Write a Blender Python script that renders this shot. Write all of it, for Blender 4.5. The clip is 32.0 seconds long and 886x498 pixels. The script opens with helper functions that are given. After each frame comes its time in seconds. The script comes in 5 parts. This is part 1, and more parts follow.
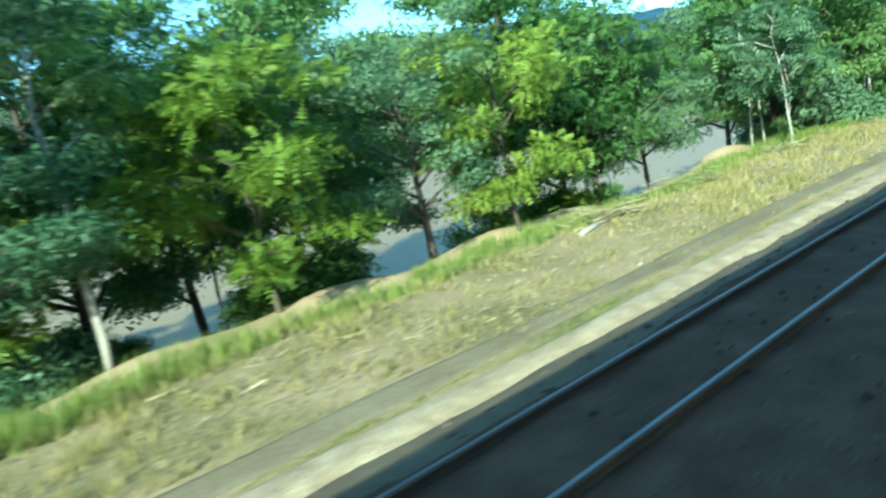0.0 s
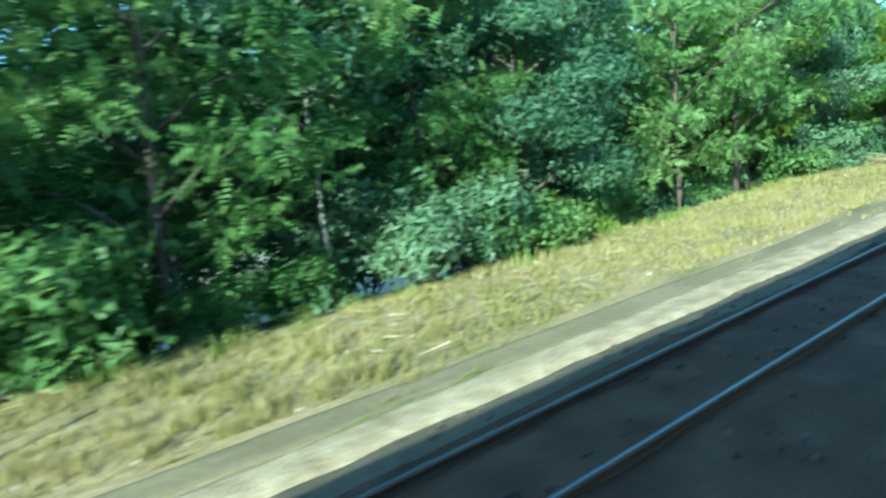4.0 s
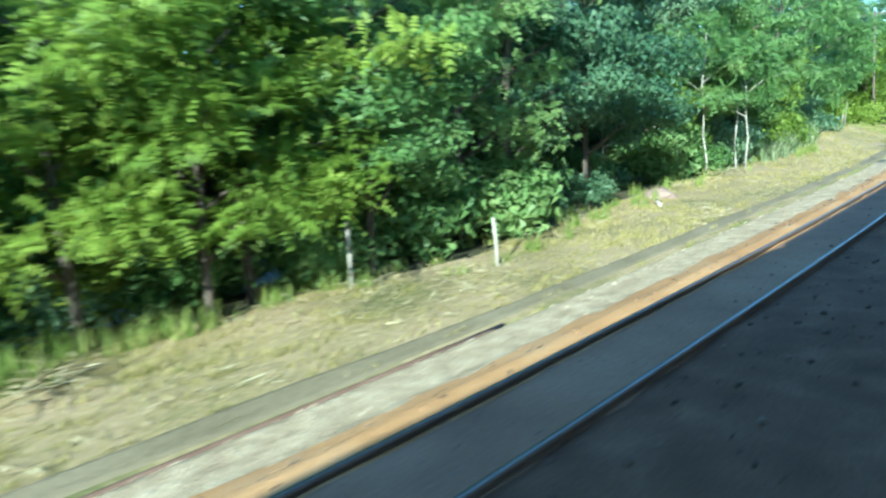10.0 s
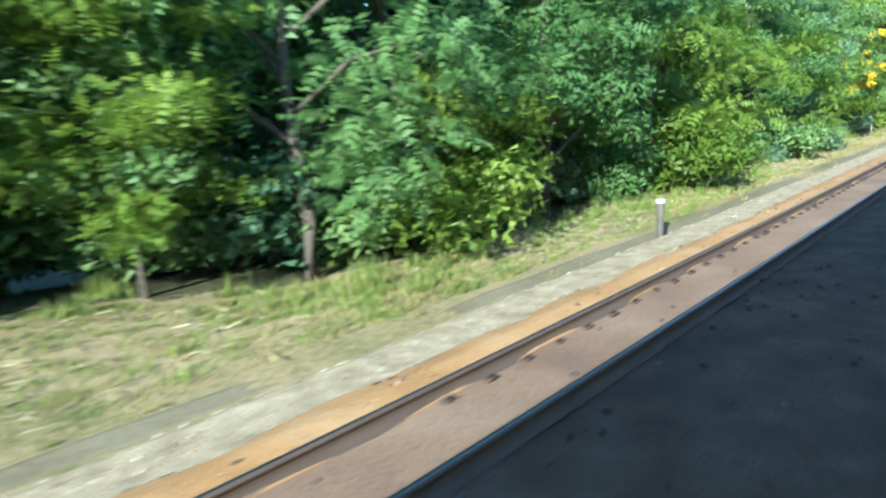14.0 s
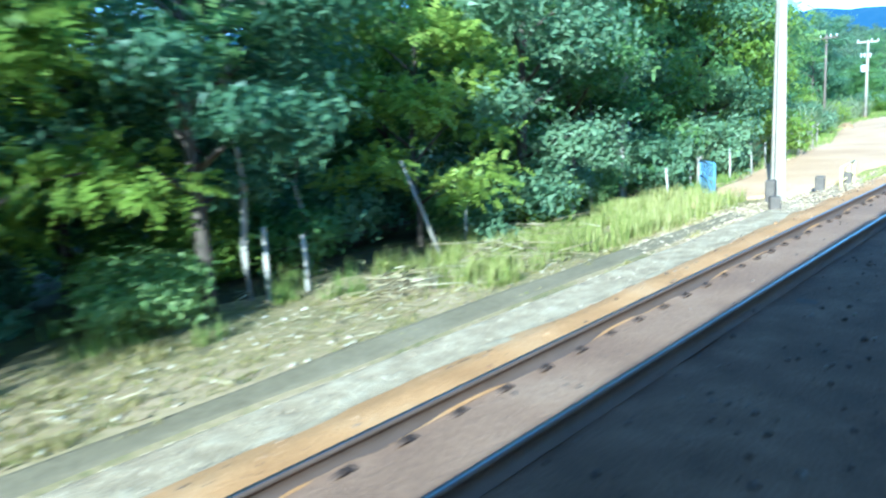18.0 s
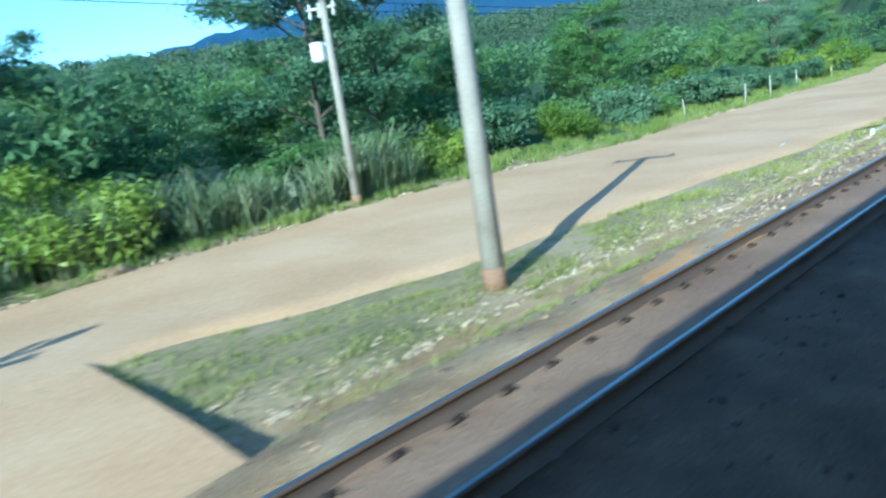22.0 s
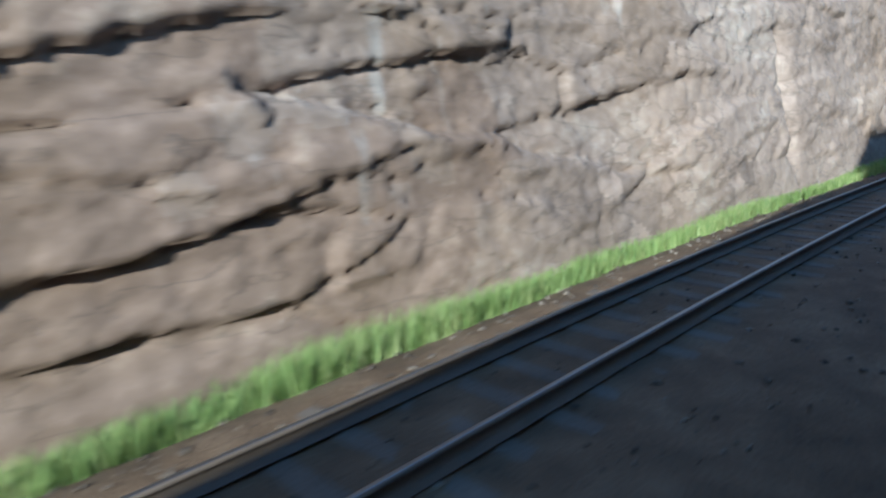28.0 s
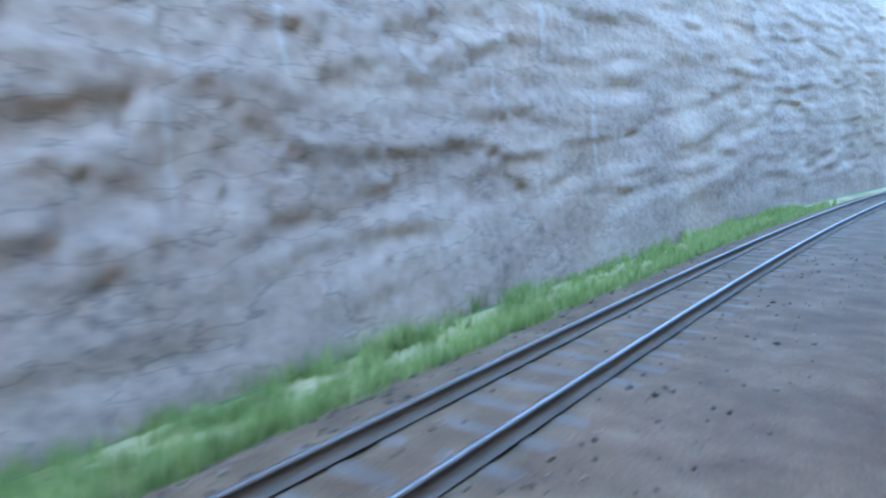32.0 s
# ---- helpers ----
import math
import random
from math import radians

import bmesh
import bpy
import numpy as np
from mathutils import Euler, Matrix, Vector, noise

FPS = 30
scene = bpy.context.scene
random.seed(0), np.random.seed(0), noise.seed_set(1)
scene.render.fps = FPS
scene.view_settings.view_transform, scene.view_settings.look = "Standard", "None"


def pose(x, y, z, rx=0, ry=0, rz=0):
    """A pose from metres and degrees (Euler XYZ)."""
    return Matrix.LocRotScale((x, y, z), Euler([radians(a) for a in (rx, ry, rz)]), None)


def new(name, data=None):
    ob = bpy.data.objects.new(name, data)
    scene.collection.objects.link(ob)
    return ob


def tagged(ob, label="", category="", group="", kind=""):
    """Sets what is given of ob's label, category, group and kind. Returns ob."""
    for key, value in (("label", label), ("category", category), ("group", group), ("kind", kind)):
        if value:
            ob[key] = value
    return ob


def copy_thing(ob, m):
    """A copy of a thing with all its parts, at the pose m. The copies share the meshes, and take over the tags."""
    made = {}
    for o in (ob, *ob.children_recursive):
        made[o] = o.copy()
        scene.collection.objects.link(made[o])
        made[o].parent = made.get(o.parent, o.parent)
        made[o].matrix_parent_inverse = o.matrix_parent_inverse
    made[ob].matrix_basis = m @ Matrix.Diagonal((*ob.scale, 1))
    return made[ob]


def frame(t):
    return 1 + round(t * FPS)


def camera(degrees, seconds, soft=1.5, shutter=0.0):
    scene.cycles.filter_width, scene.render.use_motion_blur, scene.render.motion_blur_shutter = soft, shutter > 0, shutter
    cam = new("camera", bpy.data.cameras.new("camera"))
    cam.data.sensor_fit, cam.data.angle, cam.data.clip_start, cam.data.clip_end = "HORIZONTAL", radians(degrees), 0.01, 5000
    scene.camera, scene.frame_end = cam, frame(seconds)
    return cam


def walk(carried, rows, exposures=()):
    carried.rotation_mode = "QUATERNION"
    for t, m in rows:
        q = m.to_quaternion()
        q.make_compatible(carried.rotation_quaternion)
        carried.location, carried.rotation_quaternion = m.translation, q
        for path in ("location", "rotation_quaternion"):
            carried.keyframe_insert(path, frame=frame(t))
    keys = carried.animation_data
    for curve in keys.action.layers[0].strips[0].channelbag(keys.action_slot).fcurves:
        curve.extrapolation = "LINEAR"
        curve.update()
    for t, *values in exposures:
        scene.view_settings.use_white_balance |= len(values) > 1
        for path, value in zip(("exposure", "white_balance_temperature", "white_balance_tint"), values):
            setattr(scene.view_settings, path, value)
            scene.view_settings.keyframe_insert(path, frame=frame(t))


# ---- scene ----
# Track plan: s runs along the line, d to the left of the camera's rail, z up from the rail tops.
BEND_STEP = 30.0
BENDS = [-0.28, -0.14, -0.03, 0.01, 0.26, 0.38, 1.95, 2.06, 0.93, -0.17, -0.72, -0.21, 0.10, -0.14, -1.29, -2.95, -3.54, -2.06, -4.50]  # curvature, 1/1000 m, every BEND_STEP metres
EYE_HEIGHT = 2.22
GRID = np.arange(-160.0, 1000.0, 2.0)
_k = np.interp(GRID, np.arange(len(BENDS)) * BEND_STEP - 3.3, np.array(BENDS) * 1e-3)
_k[GRID > 560] = 0.0
_k[GRID < -30] = 0.0
HEAD = np.concatenate([[0.0], np.cumsum(_k[:-1] * 2.0)])
HEAD -= np.interp(0.0, GRID, HEAD)
_mx, _my = np.cos(HEAD) * 2.0, np.sin(HEAD) * 2.0
LINE_X = np.concatenate([[0.0], np.cumsum((_mx[:-1] + _mx[1:]) / 2)])
LINE_Y = np.concatenate([[0.0], np.cumsum((_my[:-1] + _my[1:]) / 2)])
LINE_X -= np.interp(0.0, GRID, LINE_X)
LINE_Y -= np.interp(0.0, GRID, LINE_Y)
SIDE = radians(3.0)


def place(s, d, z):
    """World points of plan points; far from the line the cross direction stays the same everywhere."""
    s, d, z = np.broadcast_arrays(np.asarray(s, float), np.asarray(d, float), np.asarray(z, float))
    x, y, h = np.interp(s, GRID, LINE_X), np.interp(s, GRID, LINE_Y), np.interp(s, GRID, HEAD)
    near = np.clip(d, -30, 40)
    far = d - near
    return np.stack([x - np.sin(h) * near - math.sin(SIDE) * far, y + np.cos(h) * near + math.cos(SIDE) * far, z], -1)


def heading(s):
    return math.degrees(float(np.interp(s, GRID, HEAD)))


def stand(s, d, z=None, turn=0.0, size=1.0):
    """The pose of a thing on the ground, its x along the line."""
    if z is None:
        z = float(ground_height(s, d))
    p = place(s, d, z)
    return pose(*map(float, p), 0, 0, heading(s) + turn) @ Matrix.Scale(size, 4)


# ---- camera ----
cam = camera(66.2, 32.0, soft=2.2, shutter=0.2)
VIEWS = [  # seconds, s, turn to the left of the line, pitch, roll
    (0.0, 14.73, 50.20, -9.33, 11.59),
    (0.5, 22.66, 51.40, -10.39, 5.90),
    (1.0, 30.58, 51.90, -11.00, 4.80),
    (1.5, 38.55, 52.60, -11.27, 5.58),
    (2.0, 46.51, 52.44, -10.79, 5.96),
    (2.5, 54.49, 53.72, -11.09, 6.16),
    (3.0, 62.48, 53.25, -11.27, 6.66),
    (3.5, 70.47, 52.21, -9.63, 6.70),
    (4.0, 78.46, 50.59, -8.62, 6.50),
    (4.5, 86.44, 48.76, -7.96, 6.23),
    (5.0, 94.43, 46.99, -7.56, 5.99),
    (5.5, 102.42, 45.56, -7.39, 5.92),
    (6.0, 110.41, 44.91, -7.58, 6.22),
    (6.5, 118.39, 44.89, -8.69, 4.30),
    (7.0, 126.36, 45.00, -8.93, 4.48),
    (7.5, 134.31, 44.63, -8.64, 5.02),
    (8.0, 142.28, 44.31, -8.63, 4.97),
    (8.5, 150.23, 43.96, -8.61, 6.65),
    (9.0, 158.16, 44.07, -9.15, 5.05),
    (9.5, 166.06, 43.74, -9.61, 4.46),
    (10.0, 173.97, 43.94, -9.52, 5.01),
    (10.5, 181.89, 43.70, -9.52, 5.03),
    (11.0, 189.77, 43.24, -10.24, 4.21),
    (11.5, 197.59, 42.87, -10.05, 5.26),
    (12.0, 205.35, 42.40, -10.30, 4.36),
    (12.5, 213.08, 41.89, -10.21, 3.76),
    (13.0, 220.85, 41.65, -10.65, 3.58),
    (13.5, 228.53, 41.28, -10.83, 3.69),
    (14.0, 236.14, 41.19, -10.84, 3.21),
    (14.5, 243.72, 41.49, -10.36, 3.20),
    (15.0, 251.28, 41.92, -10.40, 3.32),
    (15.5, 258.84, 42.38, -10.66, 3.49),
    (16.0, 266.39, 42.82, -10.95, 3.70),
    (16.5, 273.93, 43.15, -11.07, 3.91),
    (17.0, 281.46, 43.23, -10.77, 4.11),
    (17.5, 288.98, 43.20, -10.80, 4.55),
    (18.0, 296.46, 43.71, -10.71, 4.01),
    (18.5, 303.93, 44.23, -11.24, 3.07),
    (19.0, 311.44, 44.72, -11.24, 3.15),
    (19.5, 318.95, 45.20, -10.38, 4.33),
    (20.0, 326.46, 45.12, -10.22, 4.93),
    (20.5, 333.97, 45.15, -10.67, 4.58),
    (21.0, 341.46, 47.60, -9.74, 7.15),
    (21.5, 348.96, 48.12, -11.28, 5.98),
    (22.0, 356.49, 46.35, -12.16, 8.58),
    (22.5, 364.09, 47.13, -11.97, 5.71),
    (23.0, 371.64, 47.25, -11.55, 4.72),
    (23.5, 379.13, 46.50, -11.33, 3.13),
    (24.0, 386.54, 45.59, -11.18, 3.60),
    (24.5, 393.90, 44.32, -11.42, 3.53),
    (25.0, 401.26, 43.20, -10.89, 2.47),
    (25.5, 408.59, 41.69, -10.81, 3.57),
    (26.0, 415.88, 39.74, -10.41, 1.53),
    (26.5, 423.16, 39.14, -10.54, -0.75),
    (27.0, 430.44, 39.99, -11.23, -0.75),
    (27.5, 437.70, 41.39, -12.09, 0.27),
    (28.0, 444.96, 42.66, -12.79, 1.54),
    (28.5, 452.21, 43.07, -12.95, 2.35),
    (29.0, 459.45, 41.52, -11.94, 1.81),
    (29.5, 466.65, 39.36, -10.75, 2.70),
    (30.0, 473.80, 37.77, -9.24, 2.08),
    (30.5, 480.95, 36.60, -7.18, 0.57),
    (31.0, 488.11, 38.83, -9.74, -0.19),
    (31.5, 495.26, 37.60, -9.00, -0.10),
    (32.0, 502.42, 35.80, -7.98, 1.33),
]
_rows = []
for _t, _s, _turn, _pitch, _roll in VIEWS:
    _p = place(_s, 0.0, EYE_HEIGHT)
    _rows.append((_t, pose(*map(float, _p), 90 + _pitch, _roll, heading(_s) + _turn - 90)))
walk(cam, _rows, exposures=[(0, 1.52, 5350, -24), (1, 1.62, 5200, -27), (3, 1.7, 4950, -28), (4.5, 1.65, 5050, -20), (6, 1.62, 5150, -14), (9, 1.68, 5150, -16), (11, 1.88, 4800, -9), (12, 1.8, 4850, -9), (14, 1.78, 5100, -3), (15.5, 1.92, 4950, -4), (17, 2.08, 4450, -4), (18, 2.02, 4450, -7), (19, 1.66, 4300, -8), (20, 1.41, 4300, -9), (21.2, 1.3, 4550, -9), (23, 1.1, 4600, -10), (25, 1.12, 4350, -7), (26.5, 1.45, 4350, -7), (28.5, 1.42, 4950, -6), (29.5, 1.65, 4800, -4), (30.1, 2.15, 4800, -3), (31, 4.2, 5400, 3), (32, 4.8, 5800, 5)])

# ---- light ----
SUN_HEIGHT, SUN_WAY = 22.0, 28.0  # degrees up; the way the light runs, from the x axis
world = bpy.data.worlds.new("world")
scene.world = world
world.use_nodes = True
_n = world.node_tree.nodes
_bg = _n["Background"]
_sky = _n.new("ShaderNodeTexSky")
_sky.sky_type = "NISHITA"
_sky.sun_disc = False
_sky.sun_elevation = radians(SUN_HEIGHT)
_sky.sun_rotation = math.atan2(-math.cos(radians(SUN_WAY)), -math.sin(radians(SUN_WAY)))
_sky.altitude, _sky.air_density, _sky.dust_density, _sky.ozone_density = 1800.0, 1.25, 0.3, 3.6
world.node_tree.links.new(_sky.outputs[0], _bg.inputs[0])
_bg.inputs[1].default_value = 0.15
_sun = bpy.data.lights.new("sun", "SUN")
_sun.energy, _sun.angle, _sun.color = 4.3, radians(0.5), (1.0, 0.94, 0.83)
_so = new("sun", _sun)
_d = Vector((math.cos(radians(SUN_WAY)) * math.cos(radians(SUN_HEIGHT)), math.sin(radians(SUN_WAY)) * math.cos(radians(SUN_HEIGHT)), -math.sin(radians(SUN_HEIGHT))))
_so.matrix_world = Matrix.Translation((0, 0, 60)) @ _d.to_track_quat("-Z", "Y").to_matrix().to_4x4()


# ---- materials ----
def material(name, colors, scale=6.0, fine=40.0, rough=0.85, metal=0.0, bump=0.3, stretch=(1, 1, 1), island=0.0, per_object=0.0, through_light=0.0, spec=0.3, coords="Object", spread=0.25):
    """Two scales of noise run through a row of colours; optional variation per leaf, piece or object."""
    m = bpy.data.materials.new(name)
    m.use_nodes = True
    t = m.node_tree
    n, link = t.nodes, t.links.new
    b = n["Principled BSDF"]
    co = n.new("ShaderNodeTexCoord")
    mp = n.new("ShaderNodeMapping")
    mp.inputs["Scale"].default_value = stretch
    link(co.outputs[coords], mp.inputs["Vector"])
    big, small = n.new("ShaderNodeTexNoise"), n.new("ShaderNodeTexNoise")
    for node, sc, det in ((big, scale, 4.0), (small, fine, 3.0)):
        node.inputs["Scale"].default_value = sc
        node.inputs["Detail"].default_value = det
        link(mp.outputs[0], node.inputs["Vector"])
    mix = n.new("ShaderNodeMix")
    mix.inputs["Factor"].default_value = 0.4
    link(big.outputs["Fac"], mix.inputs[2])
    link(small.outputs["Fac"], mix.inputs[3])
    fac = mix.outputs[0]
    if island or per_object:
        src = n.new("ShaderNodeNewGeometry").outputs["Random Per Island"] if island else n.new("ShaderNodeObjectInfo").outputs["Random"]
        amount = island or per_object
        mul = n.new("ShaderNodeMath")
        mul.operation = "MULTIPLY_ADD"
        mul.inputs[1].default_value, mul.inputs[2].default_value = amount, -amount / 2
        link(src, mul.inputs[0])
        add = n.new("ShaderNodeMath")
        add.operation = "ADD"
        link(fac, add.inputs[0])
        link(mul.outputs[0], add.inputs[1])
        fac = add.outputs[0]
        if island and per_object:
            oi = n.new("ShaderNodeObjectInfo")
            mul2 = n.new("ShaderNodeMath")
            mul2.operation = "MULTIPLY_ADD"
            mul2.inputs[1].default_value, mul2.inputs[2].default_value = per_object, -per_object / 2
            link(oi.outputs["Random"], mul2.inputs[0])
            add2 = n.new("ShaderNodeMath")
            add2.operation = "ADD"
            link(fac, add2.inputs[0])
            link(mul2.outputs[0], add2.inputs[1])
            fac = add2.outputs[0]
    ramp = n.new("ShaderNodeValToRGB")
    el = ramp.color_ramp.elements
    while len(el) < len(colors):
        el.new(0.5)
    for i, c in enumerate(colors):
        el[i].position = 0.5 - spread + 2 * spread * i / max(1, len(colors) - 1)
        el[i].color = (*c, 1)
    link(fac, ramp.inputs[0])
    link(ramp.outputs[0], b.inputs["Base Color"])
    b.inputs["Roughness"].default_value = rough
    b.inputs["Metallic"].default_value = metal
    b.inputs["Specular IOR Level"].default_value = spec
    if bump:
        bp = n.new("ShaderNodeBump")
        bp.inputs["Strength"].default_value = bump
        bp.inputs["Distance"].default_value = 0.05
        link(mix.outputs[0], bp.inputs["Height"])
        link(bp.outputs[0], b.inputs["Normal"])
    if through_light:
        tr = n.new("ShaderNodeBsdfTranslucent")
        link(ramp.outputs[0], tr.inputs["Color"])
        ms = n.new("ShaderNodeMixShader")
        ms.inputs[0].default_value = through_light
        link(b.outputs[0], ms.inputs[1])
        link(tr.outputs[0], ms.inputs[2])
        link(ms.outputs[0], n["Material Output"].inputs["Surface"])
    return m


M_GROUND = material("verge_soil", [(0.13, 0.125, 0.04), (0.29, 0.22, 0.10), (0.42, 0.30, 0.17)], 0.45, 11.0, bump=0.9, spread=0.16)
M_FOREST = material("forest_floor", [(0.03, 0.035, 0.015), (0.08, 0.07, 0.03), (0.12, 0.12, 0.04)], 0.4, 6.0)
M_HILL = material("hill_scrub", [(0.035, 0.06, 0.02), (0.07, 0.10, 0.03), (0.14, 0.14, 0.06)], 0.03, 0.4)
M_BALLAST = material("ballast_stone", [(0.048, 0.028, 0.015), (0.108, 0.063, 0.034), (0.19, 0.12, 0.07)], 2.0, 30.0, bump=0.9, spec=0.2)
M_RUST = material("ore_dust", [(0.15, 0.085, 0.05), (0.25, 0.15, 0.085), (0.36, 0.24, 0.145)], 0.8, 22.0, bump=0.7)
M_ORANGE = material("orange_ore_dust", [(0.30, 0.146, 0.047), (0.47, 0.25, 0.092), (0.565, 0.36, 0.175)], 0.9, 24.0, bump=0.7)
M_SHOULDER = material("clean_ballast", [(0.25, 0.18, 0.098), (0.42, 0.315, 0.178), (0.57, 0.45, 0.28)], 3.0, 26.0, bump=1.0, spread=0.18)
M_LITTER = material("dead_leaves", [(0.22, 0.16, 0.08), (0.42, 0.33, 0.20), (0.62, 0.54, 0.40)], 1.0, 20.0, island=0.7, bump=0, through_light=0.15)
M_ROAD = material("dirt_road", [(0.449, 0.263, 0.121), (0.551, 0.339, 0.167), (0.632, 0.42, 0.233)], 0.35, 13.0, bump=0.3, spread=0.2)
M_DUSTY = material("dusty_gravel", [(0.20, 0.12, 0.055), (0.34, 0.22, 0.105), (0.46, 0.33, 0.18)], 1.2, 24.0, bump=1.0, spread=0.18)
M_STEEL = material("rail_steel", [(0.10, 0.07, 0.05), (0.16, 0.11, 0.08)], 3.0, 40.0, rough=0.7, metal=0.3, bump=0.2)
M_SHINE = material("rail_head", [(0.20, 0.195, 0.19), (0.30, 0.295, 0.29)], 2.0, 60.0, rough=0.42, metal=1.0, bump=0.02)
M_SLEEPER = material("sleeper_concrete", [(0.05, 0.034, 0.023), (0.09, 0.062, 0.043), (0.14, 0.10, 0.073)], 2.0, 30.0, per_object=0.2)
M_CLIP = material("dusty_iron", [(0.05, 0.032, 0.022), (0.10, 0.065, 0.045)], 8.0, 60.0, rough=0.8, metal=0.1)
M_IRON = material("dark_iron", [(0.02, 0.018, 0.016), (0.05, 0.04, 0.03)], 8.0, 60.0, rough=0.6, metal=0.4)
M_CONCRETE = material("concrete", [(0.19, 0.162, 0.12), (0.29, 0.252, 0.192), (0.38, 0.337, 0.265)], 1.6, 24.0, bump=0.25)
M_DRAIN = material("drain_dirt", [(0.12, 0.095, 0.05), (0.195, 0.155, 0.085), (0.27, 0.22, 0.13)], 0.8, 14.0, bump=0.7)
M_SAND = material("river_sand", [(0.42, 0.29, 0.155), (0.58, 0.42, 0.25)], 0.6, 9.0)
M_PALE_STONE = material("pale_ballast", [(0.21, 0.15, 0.086), (0.39, 0.295, 0.178), (0.58, 0.465, 0.305)], 2.0, 30.0, island=0.5, bump=0.3)
M_TAN_STONE = material("tan_gravel", [(0.24, 0.155, 0.08), (0.42, 0.29, 0.16), (0.60, 0.45, 0.28)], 2.0, 30.0, island=0.6, bump=0.3)
# gravel colour with the train's shadow put in, for surfaces beside the train
M_SHADOWED_GRAVEL = material("shadowed_gravel", [(0.10, 0.075, 0.042), (0.165, 0.125, 0.072), (0.24, 0.19, 0.115)], 1.5, 26.0, bump=0.9)
M_ORE_STONE = material("ore_gravel", [(0.20, 0.10, 0.05), (0.40, 0.22, 0.10), (0.55, 0.36, 0.20)], 2.0, 30.0, island=0.5, bump=0.3)
M_DARK_STONE = material("dark_ballast", [(0.04, 0.028, 0.02), (0.095, 0.067, 0.048), (0.18, 0.135, 0.10)], 2.0, 30.0, island=0.6, bump=0.3)


def rock_material(name, colors, stain):
    """Bedded rock: sloping bands of colour, thin dark cracks along the beds, pale streaks running down."""
    m = material(name, colors, 0.4, 4.0, rough=0.8, bump=1.0, stretch=(1, 1, 1.4), spread=0.2)
    n, link = m.node_tree.nodes, m.node_tree.links.new
    b = n["Principled BSDF"]
    old = b.inputs["Base Color"].links[0].from_socket
    co = n.new("ShaderNodeTexCoord")

    def lines(scale, turn, size, lo, hi):
        mp = n.new("ShaderNodeMapping")
        mp.inputs["Scale"].default_value = scale
        mp.inputs["Rotation"].default_value = turn
        link(co.outputs["Object"], mp.inputs["Vector"])
        no = n.new("ShaderNodeTexNoise")
        no.inputs["Scale"].default_value = size
        no.inputs["Detail"].default_value = 5.0
        link(mp.outputs[0], no.inputs["Vector"])
        ra = n.new("ShaderNodeMapRange")
        ra.inputs["From Min"].default_value, ra.inputs["From Max"].default_value = lo, hi
        return no.outputs["Fac"], ra

    def blend(fac, a, color, kind="MIX"):
        mx = n.new("ShaderNodeMix")
        mx.data_type, mx.blend_type = "RGBA", kind
        link(fac, mx.inputs["Factor"])
        link(a, mx.inputs[6])
        mx.inputs[7].default_value = (*color, 1)
        return mx.outputs[2]

    f, ra = lines((0.8, 0.8, 2.4), (0, radians(-9), 0), 0.8, 0.0, 0.014)
    off = n.new("ShaderNodeMath")
    off.operation = "SUBTRACT"
    off.inputs[1].default_value = 0.5
    link(f, off.inputs[0])
    ab = n.new("ShaderNodeMath")
    ab.operation = "ABSOLUTE"
    link(off.outputs[0], ab.inputs[0])
    link(ab.outputs[0], ra.inputs["Value"])
    inv = n.new("ShaderNodeMath")
    inv.operation = "MULTIPLY_ADD"
    inv.inputs[1].default_value, inv.inputs[2].default_value = -0.4, 0.4
    link(ra.outputs[0], inv.inputs[0])
    col = blend(inv.outputs[0], old, (0.03, 0.027, 0.025))
    f, ra = lines((1.6, 1.6, 0.14), (0, 0, 0), 1.1, 0.66, 0.72)
    link(f, ra.inputs["Value"])
    ra.inputs["To Max"].default_value = stain
    col = blend(ra.outputs[0], col, (0.62, 0.60, 0.56))
    f, ra = lines((1.0, 1.0, 0.4), (0, 0, 0), 0.22, 0.52, 0.66)
    link(f, ra.inputs["Value"])
    ra.inputs["To Max"].default_value = stain
    col = blend(ra.outputs[0], col, (0.42, 0.25, 0.13))
    link(col, b.inputs["Base Color"])
    return m


M_ROCK = rock_material("cut_rock", [(0.115, 0.078, 0.058), (0.23, 0.158, 0.12), (0.30, 0.212, 0.163), (0.385, 0.295, 0.232)], 0.18)
M_ROCK_MID = rock_material("brown_rock", [(0.075, 0.052, 0.04), (0.15, 0.103, 0.079), (0.215, 0.15, 0.116), (0.31, 0.235, 0.185)], 0.2)
M_ROCK_DARK = rock_material("darker_brown_rock", [(0.07, 0.045, 0.032), (0.13, 0.083, 0.06), (0.19, 0.124, 0.091), (0.29, 0.205, 0.15)], 0.14)
M_BARK_PALE = material("pale_bark", [(0.18, 0.155, 0.12), (0.35, 0.315, 0.255), (0.50, 0.46, 0.385)], 3.0, 30.0, stretch=(1, 1, 0.3), bump=0.4)
M_BARK = material("brown_bark", [(0.04, 0.032, 0.024), (0.09, 0.07, 0.05), (0.16, 0.125, 0.09)], 4.0, 30.0, stretch=(1, 1, 0.3), bump=0.5)
M_LEAF_BRIGHT = material("bright_leaf", [(0.11, 0.175, 0.02), (0.215, 0.30, 0.04), (0.37, 0.44, 0.075)], 0.35, 1.6, rough=0.5, bump=0, island=0.22, per_object=0.3, through_light=0.5)
M_LEAF = material("green_leaf", [(0.085, 0.165, 0.04), (0.165, 0.27, 0.075), (0.29, 0.38, 0.125)], 0.35, 1.6, rough=0.5, bump=0, island=0.22, per_object=0.3, through_light=0.5)
